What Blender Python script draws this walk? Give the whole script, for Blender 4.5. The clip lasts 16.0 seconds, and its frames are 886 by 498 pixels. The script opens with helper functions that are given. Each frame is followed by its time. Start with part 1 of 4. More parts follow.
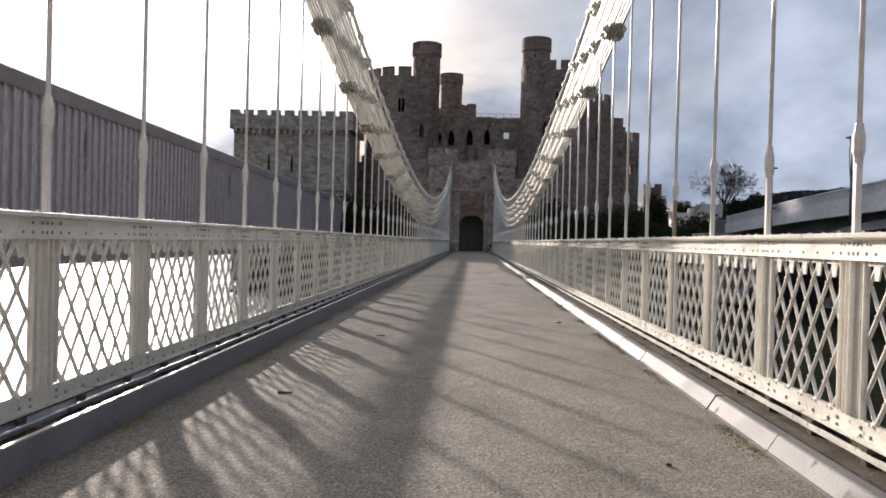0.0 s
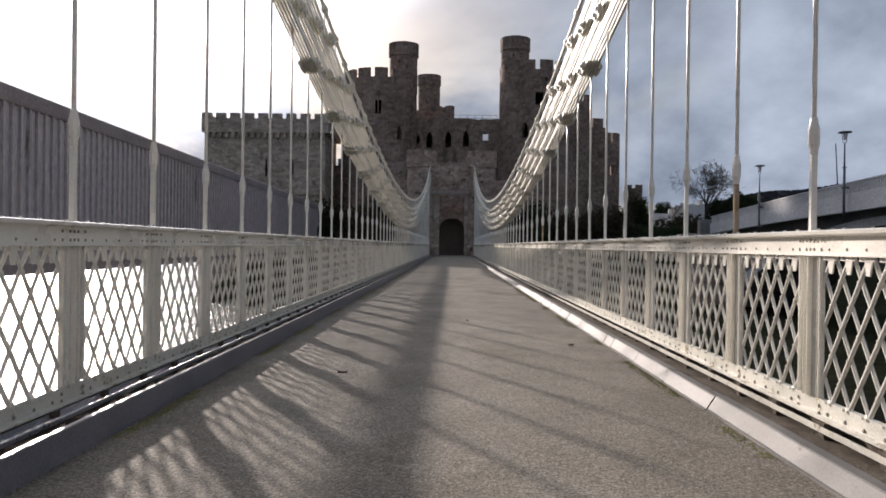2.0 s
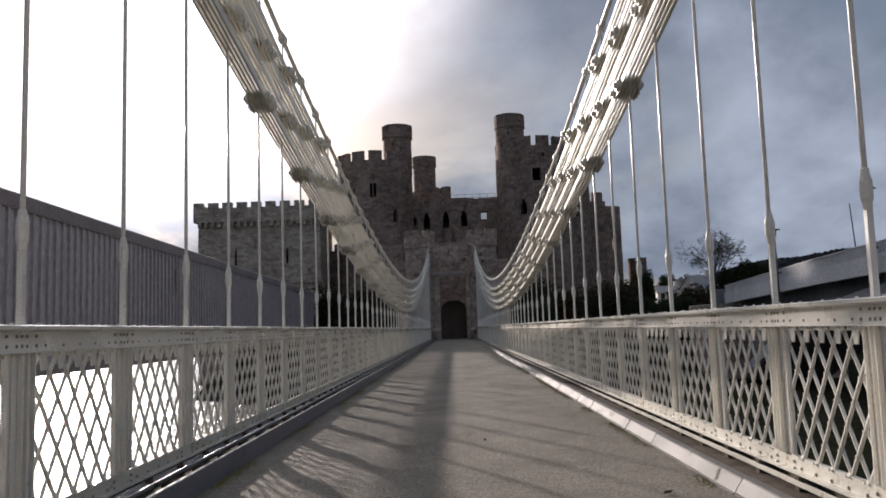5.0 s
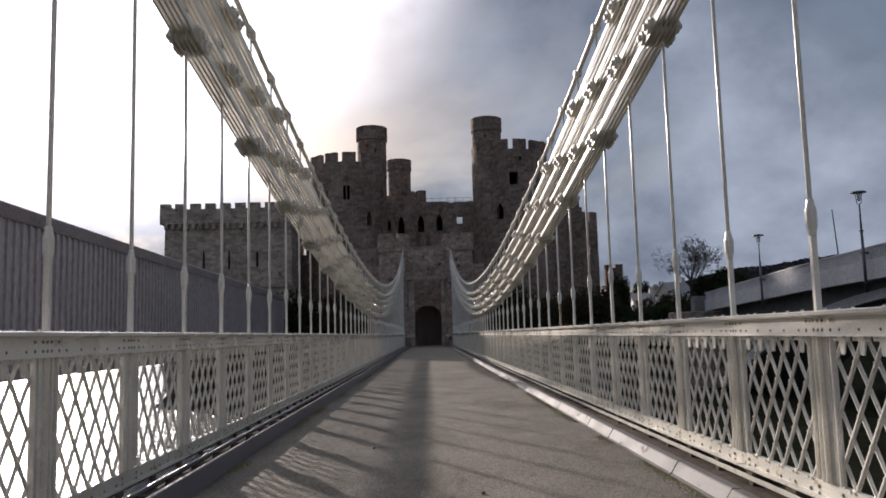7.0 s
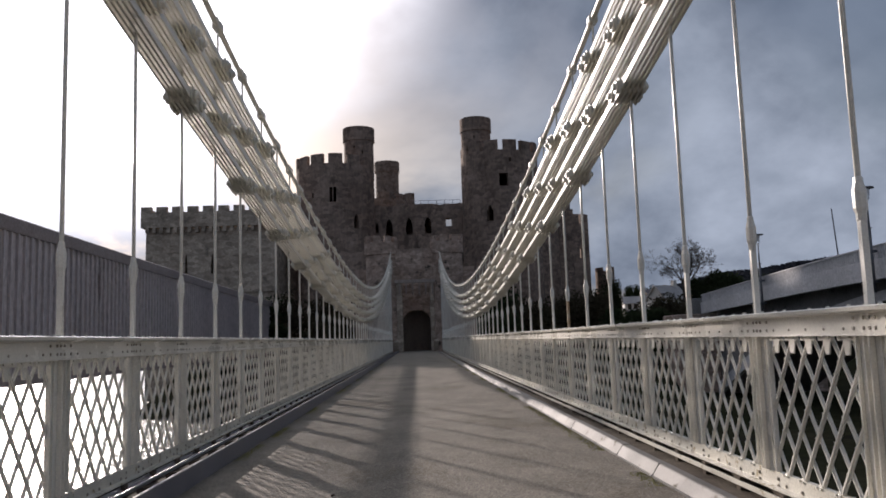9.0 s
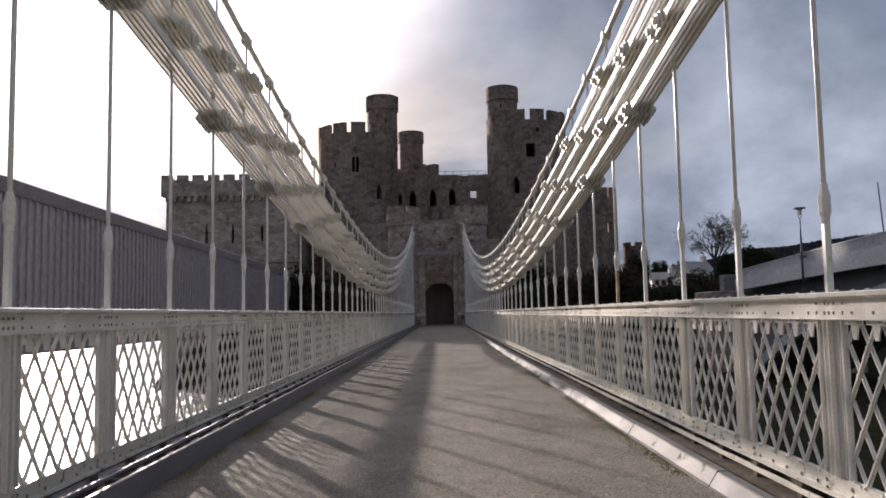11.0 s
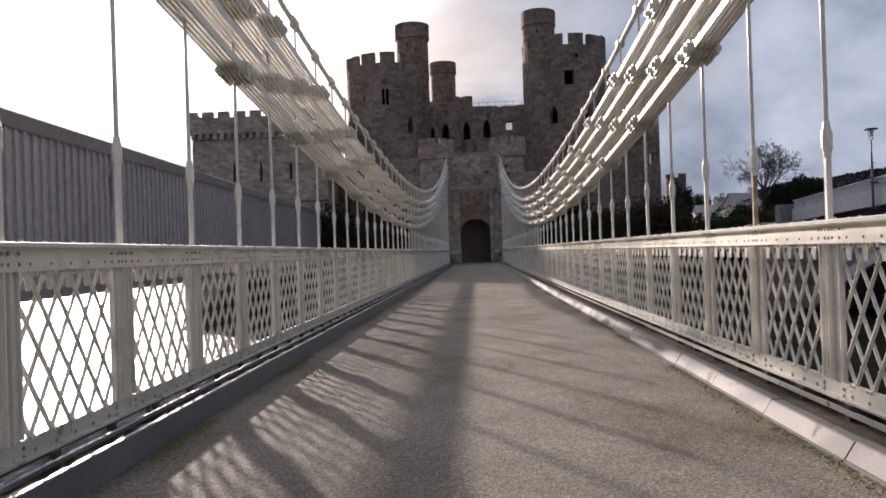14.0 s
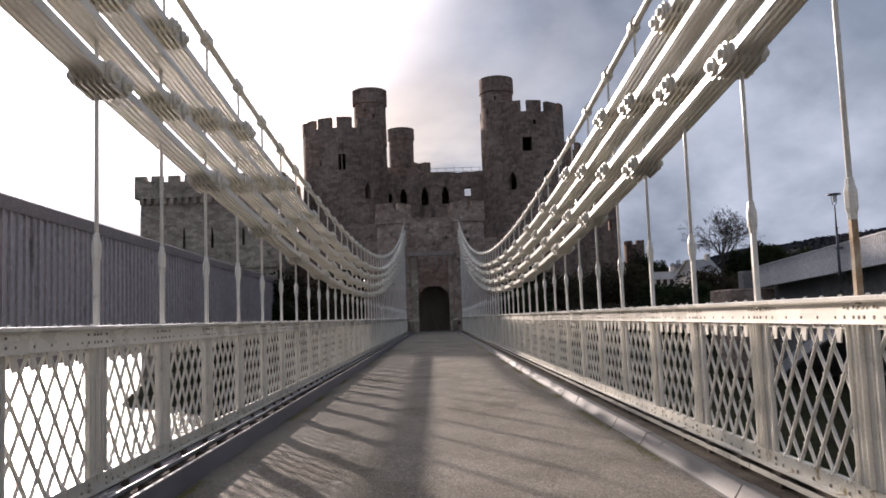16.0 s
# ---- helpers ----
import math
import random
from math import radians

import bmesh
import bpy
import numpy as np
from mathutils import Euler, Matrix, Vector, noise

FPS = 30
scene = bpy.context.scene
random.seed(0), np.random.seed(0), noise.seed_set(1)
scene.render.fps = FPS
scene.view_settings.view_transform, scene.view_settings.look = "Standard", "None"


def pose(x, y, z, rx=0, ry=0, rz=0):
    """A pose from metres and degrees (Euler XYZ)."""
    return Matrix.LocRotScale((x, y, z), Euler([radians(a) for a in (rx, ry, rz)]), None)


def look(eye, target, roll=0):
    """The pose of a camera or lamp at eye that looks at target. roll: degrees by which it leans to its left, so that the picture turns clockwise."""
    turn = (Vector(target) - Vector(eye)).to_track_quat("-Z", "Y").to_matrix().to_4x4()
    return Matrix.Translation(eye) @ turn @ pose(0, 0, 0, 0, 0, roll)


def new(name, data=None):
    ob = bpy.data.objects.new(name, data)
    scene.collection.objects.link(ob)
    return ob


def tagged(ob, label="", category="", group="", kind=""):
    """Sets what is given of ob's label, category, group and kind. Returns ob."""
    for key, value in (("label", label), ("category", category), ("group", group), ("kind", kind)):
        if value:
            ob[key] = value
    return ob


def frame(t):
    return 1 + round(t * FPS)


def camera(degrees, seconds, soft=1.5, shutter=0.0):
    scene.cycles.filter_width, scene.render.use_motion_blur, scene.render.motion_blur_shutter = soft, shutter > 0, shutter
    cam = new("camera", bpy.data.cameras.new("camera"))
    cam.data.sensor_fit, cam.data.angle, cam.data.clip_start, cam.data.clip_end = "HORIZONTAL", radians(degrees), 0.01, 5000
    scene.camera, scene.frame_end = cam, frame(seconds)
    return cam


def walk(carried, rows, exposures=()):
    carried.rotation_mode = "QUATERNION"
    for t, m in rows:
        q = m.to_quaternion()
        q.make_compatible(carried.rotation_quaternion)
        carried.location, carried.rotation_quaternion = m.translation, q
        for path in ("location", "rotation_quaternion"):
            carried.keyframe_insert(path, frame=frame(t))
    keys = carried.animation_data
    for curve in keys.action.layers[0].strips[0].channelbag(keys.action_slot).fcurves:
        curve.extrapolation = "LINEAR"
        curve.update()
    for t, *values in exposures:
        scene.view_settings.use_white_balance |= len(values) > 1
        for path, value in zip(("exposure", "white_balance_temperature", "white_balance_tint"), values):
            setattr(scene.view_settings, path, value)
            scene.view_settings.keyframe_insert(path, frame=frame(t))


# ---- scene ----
# ---------------------------------------------------------------- camera
cam = camera(58.66, 16.0, soft=1.7)
# seconds, x, y, z, yaw, pitch, roll
ROWS = [
    (0.0, 0.196, -0.000, 1.240, 2.15, -0.58, -1.51),
    (0.5, 0.175, 0.629, 1.250, 1.91, 1.30, -1.91),
    (1.0, 0.123, 1.269, 1.253, 1.27, 2.65, -2.26),
    (1.5, 0.107, 1.894, 1.223, 0.47, 1.55, -2.37),
    (2.0, 0.084, 2.552, 1.222, 0.66, -0.25, -0.74),
    (2.5, 0.098, 3.184, 1.225, 0.59, 1.03, 0.75),
    (3.0, 0.113, 3.840, 1.244, 0.52, 2.98, 2.00),
    (3.5, 0.104, 4.438, 1.260, 0.58, 4.75, 2.04),
    (4.0, 0.095, 5.081, 1.252, 0.91, 5.63, 1.83),
    (6.5, -0.036, 8.231, 1.253, 0.08, 5.92, 2.01),
    (7.0, -0.057, 8.865, 1.268, -1.07, 6.18, 1.57),
    (7.5, -0.062, 9.462, 1.273, -1.83, 6.32, 1.60),
    (8.0, -0.086, 10.102, 1.268, -2.23, 6.47, 1.68),
    (8.5, -0.037, 10.715, 1.243, -2.04, 6.53, 1.84),
    (11.0, 0.141, 13.780, 1.272, -0.13, 4.66, 1.08),
    (11.5, 0.155, 14.403, 1.254, 0.93, 2.95, 1.07),
    (12.0, 0.190, 15.051, 1.240, 1.45, 1.15, 0.66),
    (12.5, 0.161, 15.652, 1.228, 1.76, 0.37, 0.31),
    (13.0, 0.127, 16.308, 1.228, 2.30, 0.74, 0.10),
    (13.5, 0.084, 16.913, 1.213, 2.59, 0.78, 0.99),
    (14.0, 0.060, 17.547, 1.218, 2.44, 0.22, 1.91),
    (14.5, 0.090, 18.156, 1.236, 2.40, -0.21, 2.58),
    (15.0, 0.119, 18.852, 1.250, 0.77, 0.93, 2.47),
    (15.5, 0.108, 19.500, 1.274, 0.39, 2.56, 2.20),
    (16.0, 0.048, 20.150, 1.318, -0.57, 4.99, 2.12),
]
EXPOSURES = [(0.0, 0.60, 6500, 19), (1.5, 0.40, 6500, 19), (3.5, 0.16, 6450, 19), (7.0, -0.03, 6450, 20), (8.5, -0.03, 6450, 20), (11.0, 0.24, 6550, 22), (12.5, 0.42, 6650, 23), (16.0, 0.46, 6650, 23)]
walk(cam, [(t, pose(x, y, z, 90 + pitch, roll, yaw)) for t, x, y, z, yaw, pitch, roll in ROWS], EXPOSURES)

# ---------------------------------------------------------------- world and sun
SUN_AZ, SUN_EL = 27.5, 13.7          # degrees left of the bridge's axis, and above the horizon
SUN_DIR = Vector((-math.sin(radians(SUN_AZ)) * math.cos(radians(SUN_EL)),
                  math.cos(radians(SUN_AZ)) * math.cos(radians(SUN_EL)), math.sin(radians(SUN_EL))))
sun = new("sun", bpy.data.lights.new("sun", "SUN"))
sun.data.energy, sun.data.angle, sun.data.color = 5.0, radians(1.2), (1.0, 0.92, 0.80)
sun.matrix_world = look(SUN_DIR * 200, (0, 0, 0))


def make_world():
    """Broken cloud over a clear sky, thin and bright round the sun."""
    world = bpy.data.worlds.new("sky")
    scene.world = world
    world.use_nodes = True
    nt = world.node_tree
    nt.nodes.clear()
    N = nt.nodes.new
    L = nt.links.new
    sky = N("ShaderNodeTexSky")
    sky.sky_type, sky.sun_disc = "NISHITA", False
    sky.sun_elevation, sky.sun_rotation = radians(SUN_EL), radians(-SUN_AZ)
    sky.dust_density = 2.0
    clear = N("ShaderNodeBackground")
    clear.inputs[1].default_value = 0.085
    L(sky.outputs[0], clear.inputs[0])
    co = N("ShaderNodeTexCoord")
    # clouds lie on a flat layer: direction divided by its height
    sep = N("ShaderNodeSeparateXYZ")
    L(co.outputs["Generated"], sep.inputs[0])
    up = N("ShaderNodeMath"); up.operation = "MAXIMUM"
    L(sep.outputs[2], up.inputs[0]); up.inputs[1].default_value = 0.0
    up2 = N("ShaderNodeMath"); up2.operation = "ADD"
    L(up.outputs[0], up2.inputs[0]); up2.inputs[1].default_value = 0.75
    inv = N("ShaderNodeVectorMath"); inv.operation = "DIVIDE"
    comb = N("ShaderNodeCombineXYZ")
    for i in range(3):
        L(up2.outputs[0], comb.inputs[i])
    L(co.outputs["Generated"], inv.inputs[0]); L(comb.outputs[0], inv.inputs[1])
    n1 = N("ShaderNodeTexNoise")
    n1.inputs["Scale"].default_value, n1.inputs["Detail"].default_value, n1.inputs["Roughness"].default_value = 3.0, 6, 0.5
    n1.inputs["Distortion"].default_value = 0.25
    L(inv.outputs[0], n1.inputs["Vector"])
    cover = N("ShaderNodeMapRange")
    cover.interpolation_type = "SMOOTHSTEP"
    cover.inputs[1].default_value, cover.inputs[2].default_value = 0.36, 0.56
    cover.inputs[3].default_value, cover.inputs[4].default_value = 0.30, 1.0
    L(n1.outputs[0], cover.inputs[0])
    n2 = N("ShaderNodeTexNoise")
    n2.inputs["Scale"].default_value, n2.inputs["Detail"].default_value, n2.inputs["Roughness"].default_value = 3.3, 7, 0.55
    n2.inputs["Distortion"].default_value = 0.12
    L(inv.outputs[0], n2.inputs["Vector"])
    tone = N("ShaderNodeValToRGB")
    tone.color_ramp.elements[0].position, tone.color_ramp.elements[1].position = 0.36, 0.66
    tone.color_ramp.elements[0].color = (0.084, 0.119, 0.166, 1)
    tone.color_ramp.elements[1].color = (0.385, 0.46, 0.54, 1)
    L(n2.outputs[0], tone.inputs[0])
    # brightness of thin cloud towards the sun
    dot = N("ShaderNodeVectorMath"); dot.operation = "DOT_PRODUCT"
    nrm = N("ShaderNodeVectorMath"); nrm.operation = "NORMALIZE"
    L(co.outputs["Generated"], nrm.inputs[0]); L(nrm.outputs[0], dot.inputs[0])
    dot.inputs[1].default_value = (-0.349, 0.783, 0.515)    # the bright cloud above the sun
    near = N("ShaderNodeMapRange")
    near.interpolation_type = "SMOOTHSTEP"
    near.inputs[1].default_value, near.inputs[2].default_value = 0.888, 0.985
    near.inputs[3].default_value, near.inputs[4].default_value = 0.0, 2.8
    L(dot.outputs["Value"], near.inputs[0])
    glow = N("ShaderNodeMixRGB"); glow.blend_type = "ADD"
    glow.inputs[0].default_value = 1.0
    tint = N("ShaderNodeMixRGB"); tint.blend_type = "MULTIPLY"
    tint.inputs[0].default_value = 1.0
    tint.inputs[1].default_value = (1.0, 0.98, 0.95, 1)
    L(near.outputs[0], tint.inputs[2])
    L(tone.outputs[0], glow.inputs[1]); L(tint.outputs[0], glow.inputs[2])
    cloud = N("ShaderNodeBackground")
    cloud.inputs[1].default_value = 1.0
    L(glow.outputs[0], cloud.inputs[0])
    mix = N("ShaderNodeMixShader")
    L(cover.outputs[0], mix.inputs[0]); L(clear.outputs[0], mix.inputs[1]); L(cloud.outputs[0], mix.inputs[2])
    out = N("ShaderNodeOutputWorld")
    L(mix.outputs[0], out.inputs[0])


make_world()


# ---------------------------------------------------------------- materials
def material(name, a, b, size=1.0, rough=0.6, metal=0.0, bump=0.2, fine=40.0, stain=None, stain_at=0.62, stain_size=2.0,
             stretch=(1, 1, 1), spread=0.06, cells=None, gloss=0.4):
    """A surface with two tones, fine relief, stains with a shape of their own and, where cells is given, stones of that size."""
    m = bpy.data.materials.new(name)
    m.use_nodes = True
    nt = m.node_tree
    N, L = nt.nodes.new, nt.links.new
    bs = nt.nodes["Principled BSDF"]
    geo = N("ShaderNodeNewGeometry")
    mp = N("ShaderNodeMapping"); mp.inputs["Scale"].default_value = stretch
    L(geo.outputs["Position"], mp.inputs[0])

    def noise_tex(scale, detail=5.0, rgh=0.6):
        t = N("ShaderNodeTexNoise")
        t.inputs["Scale"].default_value, t.inputs["Detail"].default_value, t.inputs["Roughness"].default_value = scale, detail, rgh
        L(mp.outputs[0], t.inputs["Vector"])
        return t

    def blend(fac, c1, c2):
        x = N("ShaderNodeMixRGB")
        L(fac, x.inputs[0])
        for i, c in ((1, c1), (2, c2)):
            if isinstance(c, tuple):
                x.inputs[i].default_value = (*c, 1)
            else:
                L(c, x.inputs[i])
        return x.outputs[0]

    def steps(src, lo, hi):
        r = N("ShaderNodeMapRange")
        r.inputs[1].default_value, r.inputs[2].default_value = lo, hi
        L(src, r.inputs[0])
        return r.outputs[0]

    big = noise_tex(1.0 / size)
    grain = noise_tex(fine, 3.0)
    col = blend(steps(big.outputs[0], 0.32, 0.68), a, b)
    dark = N("ShaderNodeMixRGB"); dark.blend_type = "MULTIPLY"
    dark.inputs[0].default_value = 1.0
    g = N("ShaderNodeMapRange")
    g.inputs[1].default_value, g.inputs[2].default_value = 0.25, 0.75
    g.inputs[3].default_value, g.inputs[4].default_value = 1 - 5 * spread, 1 + 3 * spread
    L(grain.outputs[0], g.inputs[0])
    L(col, dark.inputs[1]); L(g.outputs[0], dark.inputs[2])
    col = dark.outputs[0]
    height = grain.outputs[0]
    if cells:
        cm = N("ShaderNodeMapping"); cm.inputs["Scale"].default_value = (1 / cells[0], 1 / cells[0], 1 / cells[1])
        L(geo.outputs["Position"], cm.inputs[0])
        v = N("ShaderNodeTexVoronoi"); v.inputs["Scale"].default_value = 1.0
        L(cm.outputs[0], v.inputs["Vector"])
        ve = N("ShaderNodeTexVoronoi"); ve.feature = "DISTANCE_TO_EDGE"; ve.inputs["Scale"].default_value = 1.0
        L(cm.outputs[0], ve.inputs["Vector"])
        sc = N("ShaderNodeSeparateColor")
        L(v.outputs["Color"], sc.inputs[0])
        r = N("ShaderNodeMapRange")
        r.inputs[3].default_value, r.inputs[4].default_value = 0.72, 1.24
        L(sc.outputs[0], r.inputs[0])
        x = N("ShaderNodeMixRGB"); x.blend_type = "MULTIPLY"; x.inputs[0].default_value = 1.0
        L(col, x.inputs[1]); L(r.outputs[0], x.inputs[2])
        col = x.outputs[0]
        h = N("ShaderNodeMath"); h.operation = "ADD"
        L(steps(ve.outputs["Distance"], 0.0, 0.12), h.inputs[0]); L(height, h.inputs[1])
        height = h.outputs[0]
    rgh = N("ShaderNodeMapRange")
    rgh.inputs[3].default_value, rgh.inputs[4].default_value = max(0.02, rough - 0.1), min(1.0, rough + 0.12)
    L(big.outputs[0], rgh.inputs[0])
    rough_out = rgh.outputs[0]
    if stain:
        st = noise_tex(1.0 / stain_size * 3, 7.0, 0.68)
        f = steps(st.outputs[0], stain_at, stain_at + 0.09)
        col = blend(f, col, stain)
        x = N("ShaderNodeMixRGB")
        L(f, x.inputs[0]); L(rough_out, x.inputs[1]); x.inputs[2].default_value = (0.9, 0.9, 0.9, 1)
        rough_out = x.outputs[0]
    bp = N("ShaderNodeBump")
    bp.inputs["Strength"].default_value, bp.inputs["Distance"].default_value = bump, 0.02
    L(height, bp.inputs["Height"])
    L(bp.outputs[0], bs.inputs["Normal"])
    L(col, bs.inputs["Base Color"]); L(rough_out, bs.inputs["Roughness"])
    bs.inputs["Metallic"].default_value = metal
    bs.inputs["Specular IOR Level"].default_value = gloss
    return m


def asphalt_material():
    """Fine pale and dark chippings in a brown-grey binder, with broad worn patches and wet-brown dirt."""
    m = bpy.data.materials.new("worn deck surfacing")
    m.use_nodes = True
    nt = m.node_tree
    N, L = nt.nodes.new, nt.links.new
    bs = nt.nodes["Principled BSDF"]
    geo = N("ShaderNodeNewGeometry")

    def noise_tex(scale, detail, rgh, stretch=(1, 1, 1)):
        mp = N("ShaderNodeMapping"); mp.inputs["Scale"].default_value = stretch
        L(geo.outputs["Position"], mp.inputs[0])
        t = N("ShaderNodeTexNoise")
        t.inputs["Scale"].default_value, t.inputs["Detail"].default_value, t.inputs["Roughness"].default_value = scale, detail, rgh
        L(mp.outputs[0], t.inputs["Vector"])
        return t.outputs[0]

    def ramp(src, lo, hi, a=0.0, b=1.0):
        r = N("ShaderNodeMapRange")
        r.inputs[1].default_value, r.inputs[2].default_value, r.inputs[3].default_value, r.inputs[4].default_value = lo, hi, a, b
        L(src, r.inputs[0])
        return r.outputs[0]

    def mixed(fac, c1, c2, how="MIX"):
        x = N("ShaderNodeMixRGB"); x.blend_type = how
        for i, c in enumerate((fac, c1, c2)):
            if isinstance(c, tuple):
                x.inputs[i].default_value = (*c, 1)
            elif isinstance(c, float):
                x.inputs[i].default_value = c
            else:
                L(c, x.inputs[i])
        return x.outputs[0]

    col = mixed(ramp(noise_tex(0.9, 6, 0.62), 0.34, 0.66), (0.152, 0.134, 0.106), (0.222, 0.198, 0.162))
    col = mixed(ramp(noise_tex(0.55, 7, 0.7, (1, 0.45, 1)), 0.52, 0.64, 0.0, 0.8), col, (0.100, 0.082, 0.054))
    col = mixed(ramp(noise_tex(2.3, 6, 0.7), 0.60, 0.68, 0.0, 0.6), col, (0.262, 0.238, 0.206))
    chips = N("ShaderNodeTexVoronoi"); chips.inputs["Scale"].default_value = 105.0
    L(geo.outputs["Position"], chips.inputs["Vector"])
    sc = N("ShaderNodeSeparateColor")
    L(chips.outputs["Color"], sc.inputs[0])
    col = mixed(1.0, col, ramp(sc.outputs[0], 0.0, 1.0, 0.45, 1.55), "MULTIPLY")
    col = mixed(ramp(sc.outputs[1], 0.93, 0.95, 0.0, 0.55), col, (0.46, 0.44, 0.40))
    L(col, bs.inputs["Base Color"])
    bs.inputs["Roughness"].default_value = 0.86
    bs.inputs["Specular IOR Level"].default_value = 0.25
    h = N("ShaderNodeMath"); h.operation = "ADD"
    L(ramp(chips.outputs["Distance"], 0.0, 0.7, 1.0, 0.0), h.inputs[0]); L(noise_tex(14, 5, 0.6), h.inputs[1])
    bp = N("ShaderNodeBump")
    bp.inputs["Strength"].default_value, bp.inputs["Distance"].default_value = 0.7, 0.008
    L(h.outputs[0], bp.inputs["Height"]); L(bp.outputs[0], bs.inputs["Normal"])
    return m


M_PAINT = material("weathered off-white paint", (0.72, 0.695, 0.62), (0.83, 0.805, 0.73), 0.9, 0.27, 0.0, 0.05, 70, (0.36, 0.31, 0.20), 0.66, 0.9, spread=0.03, gloss=0.5)
M_PAINT_LOW = material("mossy off-white paint", (0.58, 0.56, 0.48), (0.70, 0.68, 0.60), 0.5, 0.42, 0.0, 0.1, 70, (0.27, 0.215, 0.11), 0.565, 0.40)
M_BAR = material("chain paint", (0.62, 0.59, 0.50), (0.77, 0.74, 0.65), 1.2, 0.30, 0.0, 0.05, 60, (0.30, 0.24, 0.14), 0.66, 0.8, spread=0.04, gloss=0.5)
M_RUST = material("rusted iron", (0.24, 0.14, 0.06), (0.52, 0.45, 0.34), 0.16, 0.8, 0.0, 0.3, 90)
M_RIVET = material("rust-rimmed rivet", (0.22, 0.19, 0.15), (0.40, 0.37, 0.31), 0.2, 0.6, 0.0, 0.1, 90)
M_ASPHALT = asphalt_material()
M_KERB_R = material("pale painted kerb", (0.120, 0.116, 0.108), (0.180, 0.173, 0.161), 0.6, 0.60, 0.0, 0.10, 60, (0.10, 0.09, 0.065), 0.60, 0.6, spread=0.04, gloss=0.22)
M_KERB_L = material("blue-grey painted kerb", (0.13, 0.135, 0.16), (0.20, 0.20, 0.23), 0.7, 0.42, 0.0, 0.15, 60, (0.09, 0.08, 0.06), 0.66, 0.7)
M_GUTTER = material("dirty gutter", (0.085, 0.070, 0.056), (0.16, 0.135, 0.108), 0.3, 0.88, 0.0, 0.9, 35, gloss=0.08)
M_MOSS = material("moss", (0.125, 0.130, 0.036), (0.235, 0.205, 0.075), 0.1, 0.95, 0.0, 0.3, 120)
M_STONE = material("castle masonry", (0.205, 0.148, 0.118), (0.320, 0.243, 0.198), 4.5, 0.92, 0.0, 0.5, 3.0, (0.13, 0.10, 0.082), 0.55, 7.0, stretch=(1, 1, 0.45), cells=(0.75, 0.42), gloss=0.1)
M_STONE_GREY = material("grey castle masonry", (0.150, 0.124, 0.108), (0.225, 0.190, 0.165), 4.0, 0.92, 0.0, 0.5, 3.0, (0.10, 0.083, 0.072), 0.56, 6.0, stretch=(1, 1, 0.45), cells=(0.7, 0.42), gloss=0.1)
M_STONE_PALE = material("paler masonry", (0.36, 0.295, 0.235), (0.48, 0.405, 0.33), 3.5, 0.92, 0.0, 0.3, 3.0, (0.20, 0.17, 0.14), 0.58, 6.0, cells=(0.9, 0.45), gloss=0.1)
M_STONE_GATE = material("gate masonry", (0.35, 0.255, 0.205), (0.49, 0.385, 0.32), 2.2, 0.9, 0.0, 0.5, 4.0, (0.07, 0.06, 0.05), 0.58, 3.0, cells=(0.6, 0.32), gloss=0.1)
M_TUBE = material("grey painted iron plate", (0.55, 0.49, 0.485), (0.65, 0.59, 0.58), 6.0, 0.6, 0.0, 0.1, 8.0, (0.26, 0.22, 0.20), 0.62, 5.0, stretch=(1, 1, 0.35), gloss=0.1)
M_TUBE_CAP = material("red-brown capping", (0.30, 0.245, 0.23), (0.39, 0.325, 0.305), 3.0, 0.7, 0.0, 0.1, 8.0)
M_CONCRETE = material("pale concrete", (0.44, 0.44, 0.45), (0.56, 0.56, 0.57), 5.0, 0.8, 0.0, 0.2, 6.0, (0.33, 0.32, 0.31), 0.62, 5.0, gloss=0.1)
# less than half as bright as M_CONCRETE all over, plus stains
M_CONCRETE_D = material("darker concrete with stains", (0.17, 0.165, 0.16), (0.27, 0.26, 0.25), 5.0, 0.85, 0.0, 0.2, 6.0, (0.10, 0.095, 0.09), 0.58, 5.0, gloss=0.1)
M_STEEL = material("galvanised steel", (0.085, 0.09, 0.10), (0.14, 0.145, 0.16), 1.0, 0.5, 0.4, 0.1, 30)
M_GLASS = material("lamp glass", (0.75, 0.77, 0.80), (0.85, 0.86, 0.88), 0.5, 0.15, 0.0, 0.0, 30)
M_BARK = material("bark", (0.055, 0.046, 0.038), (0.10, 0.085, 0.07), 0.5, 0.95, 0.0, 0.5, 12)
M_LEAF = material("dark foliage", (0.018, 0.026, 0.012), (0.05, 0.06, 0.03), 1.5, 0.9, 0.0, 0.2, 5, spread=0.1, gloss=0.0)
M_SCRUB = material("winter scrub", (0.040, 0.033, 0.022), (0.085, 0.072, 0.045), 1.5, 0.95, 0.0, 0.2, 5, spread=0.1, gloss=0.0)
M_LAND = material("rough grass and mud", (0.024, 0.027, 0.015), (0.050, 0.047, 0.030), 14.0, 0.95, 0.0, 0.4, 0.8, (0.03, 0.027, 0.022), 0.55, 14.0, gloss=0.0)
M_RENDER = material("white house render", (0.62, 0.60, 0.56), (0.74, 0.72, 0.68), 3.0, 0.85, 0.0, 0.1, 6)
M_SLATE = material("slate roof", (0.09, 0.085, 0.09), (0.17, 0.15, 0.145), 2.0, 0.6, 0.0, 0.3, 5)
# roofs that catch the light: the brightness is in this pale colour
M_LIT_ROOF = material("roof pale as if sunlit", (0.30, 0.28, 0.27), (0.42, 0.40, 0.38), 2.0, 0.35, 0.0, 0.2, 5)
